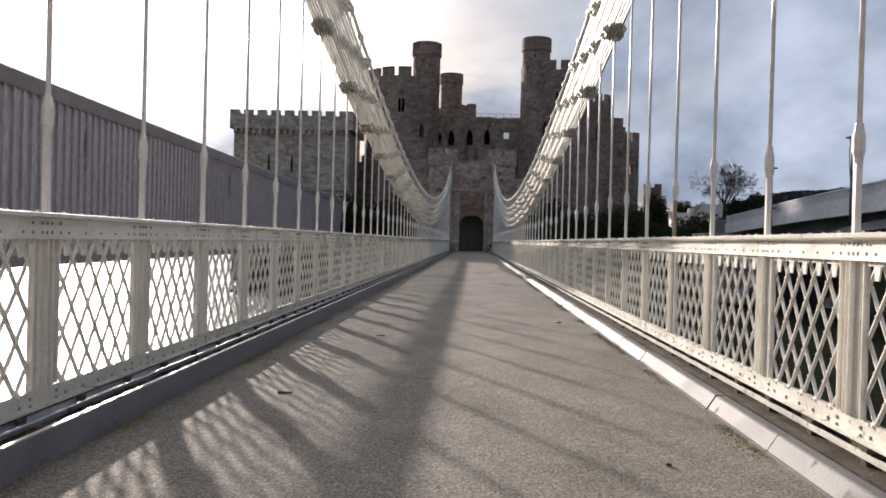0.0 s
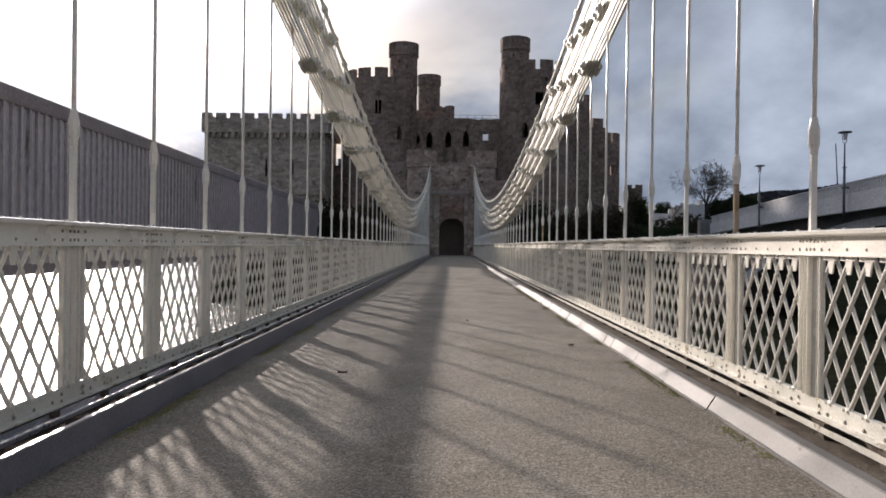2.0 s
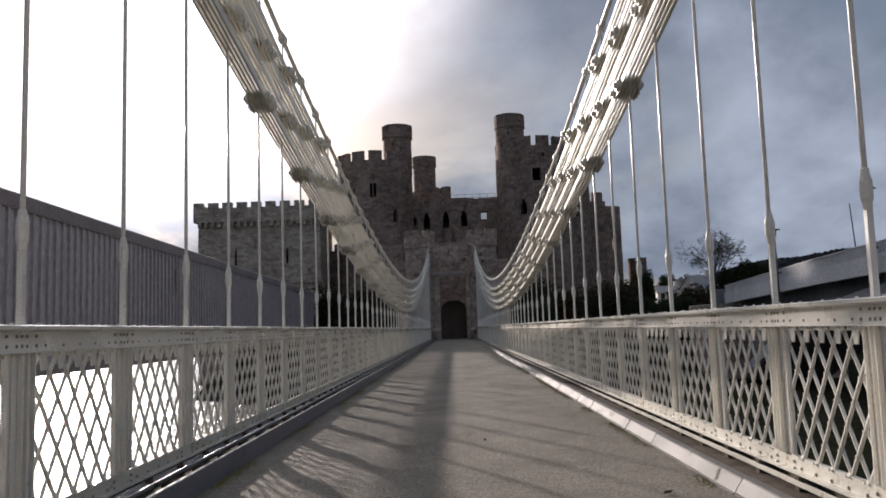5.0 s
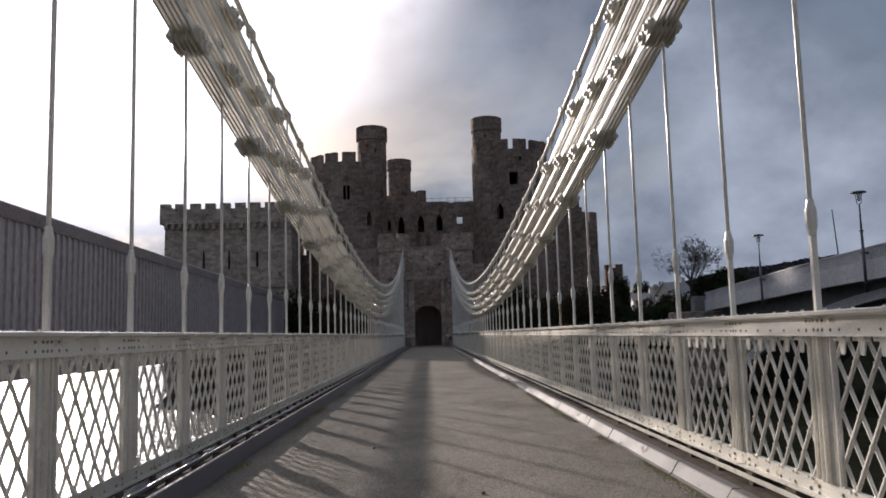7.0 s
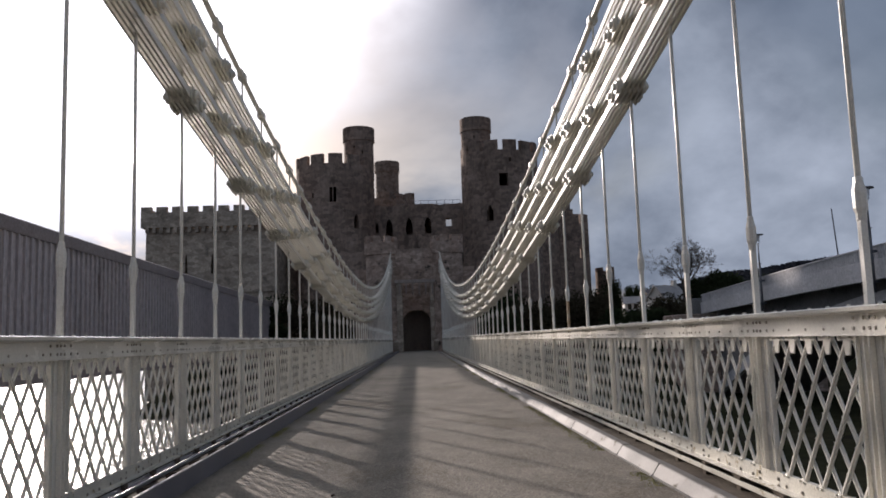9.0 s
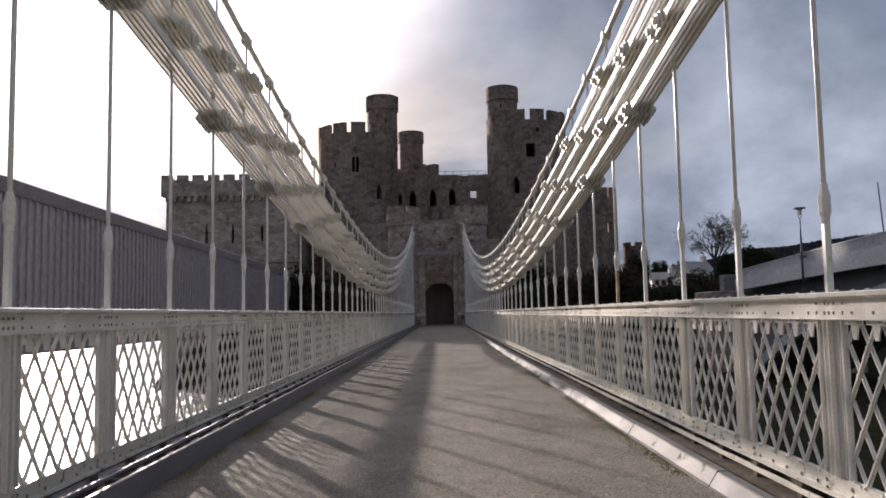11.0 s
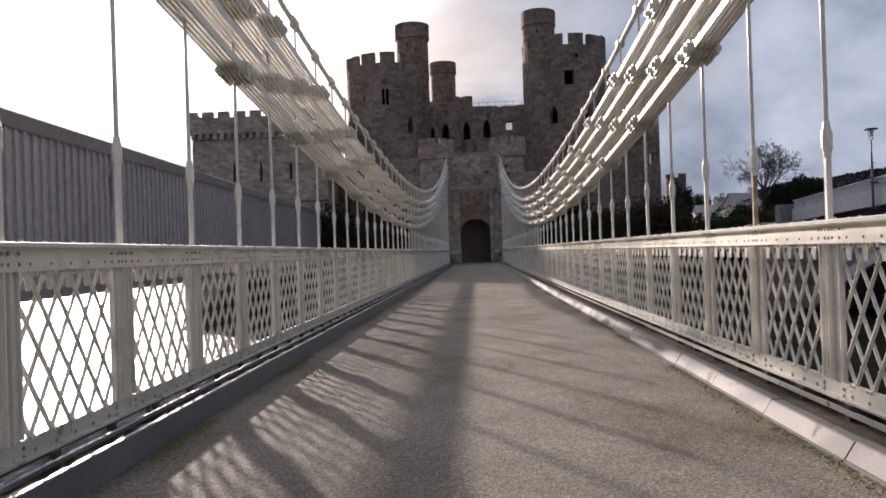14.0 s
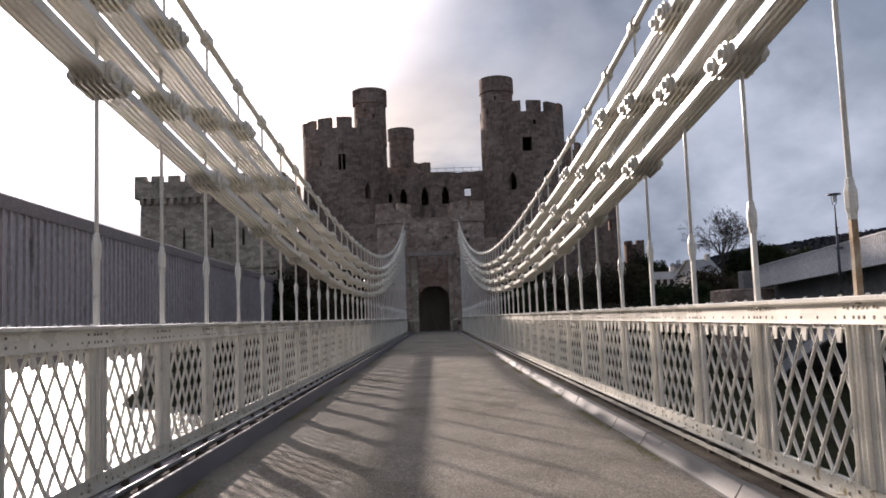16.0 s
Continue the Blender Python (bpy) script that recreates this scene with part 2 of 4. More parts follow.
M_DARK = material("dark timber", (0.022, 0.018, 0.016), (0.05, 0.04, 0.034), 0.6, 0.7, 0.0, 0.3, 12, stretch=(1, 1, 0.2))
M_BOARD = material("pale weathered boards", (0.30, 0.25, 0.22), (0.42, 0.36, 0.32), 0.8, 0.8, 0.0, 0.3, 12, stretch=(1, 1, 0.2))
# pale metal whose colour carries the glints along the left edge
M_GLINT = material("glint-pale steel edge", (0.32, 0.32, 0.34), (0.45, 0.45, 0.47), 0.5, 0.3, 0.6, 0.1, 60)
M_WOODS = material("far winter woods", (0.030, 0.032, 0.038), (0.052, 0.052, 0.058), 30.0, 0.95, 0.0, 0.2, 0.5, gloss=0.0)
M_TWIG = material("wet twig", (0.03, 0.022, 0.016), (0.07, 0.05, 0.035), 0.1, 0.8, 0.0, 0.3, 60)


def water_material():
    m = bpy.data.materials.new("river water")
    m.use_nodes = True
    nt = m.node_tree
    N, L = nt.nodes.new, nt.links.new
    bs = nt.nodes["Principled BSDF"]
    bs.inputs["Base Color"].default_value = (0.035, 0.04, 0.036, 1)
    bs.inputs["Roughness"].default_value = 0.26
    geo = N("ShaderNodeNewGeometry")
    mp = N("ShaderNodeMapping"); mp.inputs["Scale"].default_value = (0.7, 0.35, 1)
    L(geo.outputs["Position"], mp.inputs[0])
    n = N("ShaderNodeTexNoise")
    n.inputs["Scale"].default_value, n.inputs["Detail"].default_value = 2.2, 5
    L(mp.outputs[0], n.inputs["Vector"])
    bp = N("ShaderNodeBump")
    bp.inputs["Strength"].default_value, bp.inputs["Distance"].default_value = 1.0, 0.35
    L(n.outputs[0], bp.inputs["Height"]); L(bp.outputs[0], bs.inputs["Normal"])
    return m


M_WATER = water_material()


# ---------------------------------------------------------------- mesh helpers
def part(name, bm, mat, parent=None, label=""):
    me = bpy.data.meshes.new(name)
    bm.to_mesh(me)
    bm.free()
    me.materials.append(mat)
    ob = new(name, me)
    if parent:
        ob.parent = parent
    if label:
        ob["label"] = label
    return ob


def again(name, me, parent, m):
    """Another object on the same mesh."""
    ob = new(name, me)
    ob.parent = parent
    ob.matrix_basis = m
    return ob


def thing(name, label, category, group="", kind="", at=(0, 0, 0)):
    ob = new(name)
    ob.empty_display_size = 0.2
    ob.location = at
    return tagged(ob, label, category, group, kind)


def box(bm, x0, x1, y0, y1, z0, z1, m=None):
    vs = [bm.verts.new(m @ Vector(v) if m else v) for v in
          ((x0, y0, z0), (x1, y0, z0), (x1, y1, z0), (x0, y1, z0), (x0, y0, z1), (x1, y0, z1), (x1, y1, z1), (x0, y1, z1))]
    for f in ((3, 2, 1, 0), (4, 5, 6, 7), (0, 1, 5, 4), (1, 2, 6, 5), (2, 3, 7, 6), (3, 0, 4, 7)):
        bm.faces.new([vs[i] for i in f])


def tube(bm, p, q, r0, r1=None, n=8, caps=True):
    """A round bar from p to q."""
    p, q = Vector(p), Vector(q)
    r1 = r0 if r1 is None else r1
    t = (q - p).to_track_quat("Z", "Y").to_matrix()
    rings = []
    for c, r in ((p, r0), (q, r1)):
        rings.append([bm.verts.new(c + t @ Vector((r * math.cos(2 * math.pi * i / n), r * math.sin(2 * math.pi * i / n), 0))) for i in range(n)])
    for i in range(n):
        f = bm.faces.new((rings[0][i], rings[0][(i + 1) % n], rings[1][(i + 1) % n], rings[1][i]))
        f.smooth = n > 6
    if caps:
        bm.faces.new(rings[0][::-1]); bm.faces.new(rings[1])


def lathe(bm, profile, n=12, smooth=True):
    """Turn (radius, height) pairs round the z axis."""
    rings = [[bm.verts.new((r * math.cos(2 * math.pi * i / n), r * math.sin(2 * math.pi * i / n), z)) for i in range(n)] for r, z in profile]
    for a, b in zip(rings, rings[1:]):
        for i in range(n):
            bm.faces.new((a[i], a[(i + 1) % n], b[(i + 1) % n], b[i])).smooth = smooth
    bm.faces.new(rings[0][::-1]); bm.faces.new(rings[-1])


def profile_run(bm, pts, y0, y1, step=None):
    """A closed cross-section of (x, z) points run along y."""
    n = max(1, round((y1 - y0) / step)) if step else 1
    rings = [[bm.verts.new((x, y0 + (y1 - y0) * k / n, z)) for x, z in pts] for k in range(n + 1)]
    for a, b in zip(rings, rings[1:]):
        for i in range(len(pts)):
            j = (i + 1) % len(pts)
            bm.faces.new((a[i], a[j], b[j], b[i]))
    bm.faces.new(rings[0][::-1]); bm.faces.new(rings[-1])


def bevel(bm, w, segs=1):
    bmesh.ops.recalc_face_normals(bm, faces=bm.faces)
    bmesh.ops.bevel(bm, geom=list(bm.edges), offset=w, segments=segs, affect="EDGES", profile=0.7)


# ---------------------------------------------------------------- the bridge: plan
PITCH, Y0 = 1.524, 5.155          # spacing of the hangers, and the first of them ahead
RAIL_X = 2.665                    # railings, either side of the middle
Y_NEAR, Y_FAR = -3.99, 96.6       # the two gates
MID = 46.5
K0, K1 = -6, 59                   # hangers
HANGERS = [Y0 + PITCH * k for k in range(K0, K1 + 1)]


def chain_z(y, tier):
    """Height of a chain's middle; tier 0 is the lowest, 4 the cable over them."""
    lift = (0.02, 0.38, 0.78, 1.14, 1.76)[tier]
    return 2.25 + lift + 0.0027 * (y - MID) ** 2


# deck
bm = bmesh.new()
profile_run(bm, [(-2.06, -0.35), (2.06, -0.35), (2.06, 0.0), (1.0, 0.016), (0, 0.02), (-1.0, 0.016), (-2.06, 0.0)], -14.0, 104.0, 1.0)
tagged(part("floor", bm, M_ASPHALT), "worn grey-brown asphalt bridge deck with dark stains", "deck", kind="structure")
bm = bmesh.new()
for s in (-1, 1):
    box(bm, min(s * 2.06, s * 3.05), max(s * 2.06, s * 3.05), -14, 98, -0.35, -0.03)
tagged(part("deck_edge", bm, M_GUTTER), "dark dirty iron gutter beside the deck", "gutter", kind="structure")

# kerbs: a painted steel board on one side, sloping sections on the other
left_kerb = thing("kerb", "blue-grey painted steel kerb board along the deck", "kerb", kind="structure")
bm = bmesh.new()
profile_run(bm, [(-2.058, -0.03), (-2.040, -0.03), (-2.035, 0.180), (-2.055, 0.180)], -14, 98, 2.0)
part("kerb_board", bm, M_KERB_L, left_kerb)
# thin pale strip on the board, for the glint along its top
bm = bmesh.new()
profile_run(bm, [(-2.060, 0.181), (-2.031, 0.181), (-2.033, 0.190), (-2.058, 0.190)], -14, 98, 2.0)
part("kerb_edge", bm, M_GLINT, left_kerb, "pale glossy steel edge with its glint in the colour")
bm = bmesh.new()
y = -13.0
while y < 97:
    box(bm, -2.38, -2.058, y, y + 0.06, -0.03, 0.088)
    y += PITCH / 2
part("kerb_bracket", bm, M_GUTTER, left_kerb)
# strip added over the gutter only to show a second line of glint
bm = bmesh.new()
profile_run(bm, [(-2.375, 0.086), (-2.345, 0.086), (-2.345, 0.112), (-2.352, 0.120), (-2.375, 0.112)], -14, 98, 2.0)
part("gutter_glint", bm, M_GLINT, left_kerb, "added pale strip that gives the gutter its line of glint")
right_kerb = thing("kerb", "pale painted sloping kerb in short sections", "kerb", kind="structure")
SECTION = 1.219
bm = bmesh.new()
profile_run(bm, [(2.012, -0.03), (2.014, 0.012), (2.026, 0.016), (2.084, 0.106), (2.094, 0.114), (2.158, 0.116), (2.172, 0.104), (2.176, -0.03)], 0.004, SECTION - 0.006)
section_mesh = part("kerb_section", bm, M_KERB_R, right_kerb).data
bpy.data.objects["kerb_section"].matrix_basis = pose(0, 23.16, 0)
for k in range(-30, 61):
    if k:
        again("kerb_section", section_mesh, right_kerb, pose(0.004 * math.sin(k * 2.3), 23.16 + k * SECTION, 0.003 * math.sin(k * 1.7), 0, 0, 0.12 * math.sin(k * 3.1)))


# ---------------------------------------------------------------- railings
Z_LOW, Z_TOP = 0.165, 1.195        # the lattice stands between these
CLEAR = PITCH - 0.33


def lattice_bars():
    """(start, end, layer) of the bars of one panel, clipped to the panel."""
    out, step, h = [], CLEAR / 5, Z_TOP - Z_LOW
    for lean in (1, -1):
        for i in range(-6, 12):
            a = (i + 0.5) * step            # where the bar meets the top
            u0, z0 = a - lean * 3 * step, Z_LOW    # and the bottom
            u1, z1 = a, Z_TOP
            p, q = [u0, z0], [u1, z1]
            for e, o in ((p, q), (q, p)):
                for lim, sign in ((0.0, -1), (CLEAR, 1)):
                    if sign * (e[0] - lim) > 0 and sign * (o[0] - lim) < 0:
                        f = (lim - o[0]) / (e[0] - o[0])
                        e[0], e[1] = lim, o[1] + (e[1] - o[1]) * f
            if 0 <= min(p[0], q[0]) and max(p[0], q[0]) <= CLEAR and q[1] - p[1] > 0.05:
                out.append((tuple(p), tuple(q), lean))
    return out


BARS = lattice_bars()


def bar_into(bm, p, q, lean, side):
    """One flat bar with a rib along it; local y runs along the railing, x out from the deck."""
    x = 0.0 if lean < 0 else 0.014
    d = Vector((0, q[0] - p[0], q[1] - p[1]))
    n = Vector((0, -d.z, d.y)).normalized()
    ends = [Vector((0, *p)), Vector((0, *q))]
    sec = [(-0.019, -0.005), (-0.006, -0.005), (-0.005, -0.013), (0.005, -0.013), (0.006, -0.005), (0.019, -0.005), (0.019, 0.004), (-0.019, 0.004)]
    rings = [[bm.verts.new(e + n * a + Vector((side * (b + x), 0, 0))) for a, b in sec] for e in ends]
    for i in range(8):
        j = (i + 1) % 8
        bm.faces.new((rings[0][i], rings[0][j], rings[1][j], rings[1][i]))
    bm.faces.new(rings[0][::-1]); bm.faces.new(rings[1])


def gussets(bm, side):
    """Small triangular plates, with a bolt, where the bars meet the top and bottom rails."""
    step, h = CLEAR / 5, Z_TOP - Z_LOW
    for i in range(5):
        u = (i + 0.5) * step
        for z, d, wide, neck, tall in ((Z_TOP, -1, 0.094, 0.020, 0.130), (Z_LOW, 1, 0.040, 0.018, 0.040)):
            tri = [(u - wide * 0.58, z), (u + wide * 0.58, z), (u + neck, z + d * tall), (u - neck, z + d * tall)]
            a = [bm.verts.new((-side * 0.016, *t)) for t in tri]
            b = [bm.verts.new((-side * 0.006, *t)) for t in tri]
            bm.faces.new(a); bm.faces.new(b[::-1])
            for k in range(4):
                bm.faces.new((a[k], b[k], b[(k + 1) % 4], a[(k + 1) % 4]))
            for e in (-0.62 * wide, 0.62 * wide):
                tube(bm, (-side * 0.034, u + e, z + d * 0.020), (-side * 0.018, u + e, z + d * 0.020), 0.011, 0.008, n=6)
            if d < 0:
                box(bm, min(-side * 0.024, -side * 0.008), max(-side * 0.024, -side * 0.008), u - wide, u + wide, z - 0.040, z)
        # rivets where the bars cross
        for z in (Z_LOW + h * (k + 0.5) / 3 for k in range(3)):
            for v in (u - step / 2, u + step / 2):
                if 0.03 < v < CLEAR - 0.03 and (v > u or i == 0):
                    tube(bm, (-side * 0.019, v, z), (-side * 0.010, v, z), 0.0085, 0.006, n=5)
        for z in (Z_LOW + h * k / 3 for k in (1, 2)):
            tube(bm, (-side * 0.019, u, z), (-side * 0.010, u, z), 0.0085, 0.006, n=5)
    bmesh.ops.recalc_face_normals(bm, faces=bm.faces)


def railing(side):
    rail = thing("railing", "off-white painted iron railing with riveted lattice panels, rust and moss stained" if side > 0 else
                 "grey-white painted iron railing with riveted lattice panels, in its own shade", "railing", kind="structure")
    X = side * RAIL_X
    y0, y1 = HANGERS[0], HANGERS[-1]
    bm = bmesh.new()   # plate and flat capping of the top rail
    profile_run(bm, [(X - 0.045, 1.318), (X + 0.045, 1.318), (X + 0.05, 1.322), (X + 0.095, 1.330), (X + 0.10, 1.352), (X + 0.085, 1.360), (X - 0.085, 1.360),
                     (X - 0.10, 1.352), (X - 0.095, 1.330), (X - 0.05, 1.322)], y0, y1, PITCH)
    part("cap_rail", bm, M_PAINT, rail)
    bm = bmesh.new()
    box(bm, X - 0.014, X + 0.014, y0, y1, 1.185, 1.319)
    part("top_rail", bm, M_PAINT, rail)
    bm = bmesh.new()   # the angle that holds the lattice
    c = X - side * 0.0145
    box(bm, min(c, c - side * 0.012), max(c, c - side * 0.012), y0, y1, 1.192, 1.262)
    box(bm, min(c, c - side * 0.05), max(c, c - side * 0.05), y0, y1, 1.184, 1.1925)
    part("rail_angle", bm, M_PAINT, rail)
    bm = bmesh.new()
    a = X - side * 0.022
    box(bm, X - 0.022, X + 0.022, y0, y1, 0.085, 0.192)
    box(bm, min(a, a - side * 0.06), max(a, a - side * 0.06), y0, y1, 0.076, 0.090)
    part("bottom_rail", bm, M_PAINT_LOW, rail, "moss and rust stained bottom rail")
    bm = bmesh.new()   # edge angle by the gutter
    b = X - side * 0.10
    box(bm, b - 0.035, b + 0.035, y0, y1, 0.020, 0.032)
    box(bm, b - 0.035, b - 0.028, y0, y1, 0.030, 0.058)
    # the left angle takes the pale metal, a glint put into its colour
    part("edge_angle", bm, M_PAINT_LOW if side > 0 else M_GLINT, rail, "" if side > 0 else "pale glossy edge angle with a glint in its colour")
    # feet under the bottom rail
    bm = bmesh.new()
    for y in HANGERS[:-1]:
        for f in (0.25, 0.75):
            yy = y + f * PITCH
            box(bm, min(X - side * 0.11, X + side * 0.03), max(X - side * 0.11, X + side * 0.03), yy - 0.035, yy + 0.035, -0.03, 0.077)
    part("foot", bm, M_GUTTER, rail)
    bm = bmesh.new()   # edge beam of the deck behind the feet
    box(bm, min(X + side * 0.034, X + side * 0.06), max(X + side * 0.034, X + side * 0.06), y0, y1, -0.20, 0.055)
    part("edge_beam", bm, M_GUTTER, rail)
    # posts: a plate and a rib on it
    bm = bmesh.new()
    f = -side
    box(bm, -0.008, 0.008, -0.165, 0.165, 0.165, 1.19)
    for u in (-1, 1):      # two angle irons back to back, a dark slot between them
        a, b = sorted((u * 0.022, u * 0.092))
        box(bm, min(f * 0.0085, f * 0.020), max(f * 0.0085, f * 0.020), a, b, 0.192, 1.183)
        a, b = sorted((u * 0.022, u * 0.034))
        box(bm, min(f * 0.0205, f * 0.058), max(f * 0.0205, f * 0.058), a, b, 0.196, 1.183)
        a, b = sorted((u * 0.150, u * 0.165))
        box(bm, min(f * 0.0085, f * 0.034), max(f * 0.0085, f * 0.034), a, b, 0.196, 1.183)
    bevel(bm, 0.0025)
    first = part("post", bm, M_PAINT, rail)
    first.matrix_basis = pose(X, HANGERS[0], 0)
    for y in HANGERS[1:]:
        again("post", first.data, rail, pose(X, y, 0))
    # rivets on the rails, bolts on the capping
    bm = bmesh.new()
    xi = X - side * 0.024

    def stud(y, z, r=0.016):
        tube(bm, (xi, y, z), (xi - side * 0.009, y, z), r, r * 0.6, n=6)

    for y in HANGERS[:-1]:
        for du in (-0.17, -0.06, 0.0, 0.06, 0.17):
            stud(y + du, 1.228); stud(y + du, 1.290, 0.013)
        for i in range(5):
            stud(y + 0.165 + (i + 0.5) * CLEAR / 5, 1.228, 0.013)
            stud(y + 0.165 + (i + 0.5) * CLEAR / 5, 0.11)
        for du in (-0.16, 0.16):
            stud(y + du, 0.145); stud(y + du, 0.095)
    part("rivets", bm, M_RIVET, rail, "rust-rimmed rivet heads")["kind"] = "stuff"
    bm = bmesh.new()
    for y in HANGERS[:-1]:
        for du, dx in ((0.16, -0.05), (0.16, 0.05), (0.50, 0.0), (0.80, 0.03), (1.10, 0.0), (1.36, -0.05), (1.36, 0.05)):
            tube(bm, (X + dx, y + du, 1.358), (X + dx, y + du, 1.374), 0.017, 0.012, n=6)
    part("cap_bolts", bm, M_PAINT, rail)["kind"] = "stuff"
    # lattice panels: the near stretch bar by bar
    bar_meshes, gusset_mesh = [], None
    for k, y in enumerate(HANGERS[:-1]):
        at = pose(X, y + 0.165, 0)
        if 3.0 < y < 26.0:
            if not bar_meshes:
                bm = bmesh.new()
                gussets(bm, side)
                panel = part("lattice_panel", bm, M_PAINT, rail)
                panel.matrix_basis, gusset_mesh = at, panel.data
                for p, q, lean in BARS:
                    bm = bmesh.new()
                    bar_into(bm, p, q, lean, side)
                    bar_meshes.append(part("lattice_bar", bm, M_PAINT, panel).data)
            else:
                panel = again("lattice_panel", gusset_mesh, rail, at)
                for me in bar_meshes:
                    again("lattice_bar", me, panel, pose(0, 0, 0))
    bm = bmesh.new()
    gussets(bm, side)
    for p, q, lean in BARS:
        bar_into(bm, p, q, lean, side)
    whole = None
    for y in HANGERS[:-1]:
        if not 3.0 < y < 26.0:
            at = pose(X, y + 0.165, 0)
            if whole is None:
                whole = part("lattice_panel", bm, M_PAINT, rail)
                whole.matrix_basis = at
            else:
                again("lattice_panel", whole.data, rail, at)
    return rail


railing(1)
railing(-1)


# ---------------------------------------------------------------- chains
CHAIN_X = 2.615
BAR_X = (-0.108, -0.054, 0.0, 0.054, 0.108)


def eyebar_mesh():
    """A flat bar one unit long with rounded eyes at both ends."""
    bm = bmesh.new()
    pts = []
    for k in range(9):
        a = math.pi * (0.5 + k / 8)
        pts.append((0.0 + 0.072 * math.cos(a), 0.072 * math.sin(a)))
    pts += [(0.08, -0.038), (0.92, -0.038)]
    for k in range(9):
        a = math.pi * (-0.5 + k / 8)
        pts.append((1.0 + 0.072 * math.cos(a), 0.072 * math.sin(a)))
    pts += [(0.92, 0.038), (0.08, 0.038)]
    a = [bm.verts.new((-0.0118, u, z)) for u, z in pts]
    b = [bm.verts.new((0.0118, u, z)) for u, z in pts]
    bm.faces.new(a[::-1]); bm.faces.new(b)
    for i in range(len(pts)):
        j = (i + 1) % len(pts)
        bm.faces.new((a[i], a[j], b[j], b[i]))
    bmesh.ops.recalc_face_normals(bm, faces=bm.faces)
    return bm


def joint_mesh():
    """Six short plates that couple two links."""
    bm = bmesh.new()
    for x in (-0.136, -0.081, -0.027, 0.027, 0.081, 0.136):
        pts = [(-0.215, -0.05), (-0.175, -0.098), (0.175, -0.098), (0.215, -0.05), (0.215, 0.05), (0.175, 0.098), (-0.175, 0.098), (-0.215, 0.05)]
        a = [bm.verts.new((x - 0.0115, u, z)) for u, z in pts]
        b = [bm.verts.new((x + 0.0115, u, z)) for u, z in pts]
        bm.faces.new(a[::-1]); bm.faces.new(b)
        for i in range(8):
            bm.faces.new((a[i], a[(i + 1) % 8], b[(i + 1) % 8], b[i]))
    bmesh.ops.recalc_face_normals(bm, faces=bm.faces)
    return bm


def pin_mesh():
    bm = bmesh.new()
    tube(bm, (-0.215, 0, 0), (0.215, 0, 0), 0.030, n=8)
    for s in (-1, 1):
        tube(bm, (s * 0.150, 0, 0), (s * 0.180, 0, 0), 0.084, 0.078, n=12)
        tube(bm, (s * 0.180, 0, 0), (s * 0.207, 0, 0), 0.048, 0.040, n=6)
    return bm


HALF = 0.125                       # half the distance between the two pins of a joint
shared = {}


def piece(name, maker, mat, parent, m):
    if name not in shared:
        shared[name] = part(name, maker(), mat, parent)
        shared[name].matrix_basis = m
        shared[name] = shared[name].data
    else:
        again(name, shared[name], parent, m)


def chain(side, tier):
    ob = thing("suspension_chain", "cream painted iron suspension chain of flat eyebars and bolted joints", "bridge chain", "suspension chains", "structure")
    first = K0 + (0 if tier % 2 == 0 else 1)
    joints = [Y0 + PITCH * k for k in range(first, K1 + 2, 2)]
    X = side * CHAIN_X
    for y, y2 in zip(joints, joints[1:]):
        slope = math.atan((chain_z(y + 0.3, tier) - chain_z(y - 0.3, tier)) / 0.6)
        slope2 = math.atan((chain_z(y2 + 0.3, tier) - chain_z(y2 - 0.3, tier)) / 0.6)
        c = Vector((X, y, chain_z(y, tier)))
        c2 = Vector((X, y2, chain_z(y2, tier)))
        p = c + HALF * Vector((0, math.cos(slope), math.sin(slope)))
        q = c2 - HALF * Vector((0, math.cos(slope2), math.sin(slope2)))
        tilt = Matrix.Rotation(math.atan2(q.z - p.z, q.y - p.y), 4, "X")
        for bx in BAR_X:
            piece("eyebar", eyebar_mesh, M_BAR, ob, Matrix.Translation(p + Vector((bx, 0, 0))) @ tilt @ Matrix.Diagonal((1, (q - p).length, 1, 1)))
        turn = Matrix.Translation(c) @ Matrix.Rotation(slope, 4, "X")
        piece("joint_plates", joint_mesh, M_BAR, ob, turn)
        for e in (-HALF, HALF):
            piece("chain_pin", pin_mesh, M_BAR, ob, turn @ Matrix.Translation((0, e, 0)))


for side in (-1, 1):
    for tier in range(4):
        chain(side, tier)


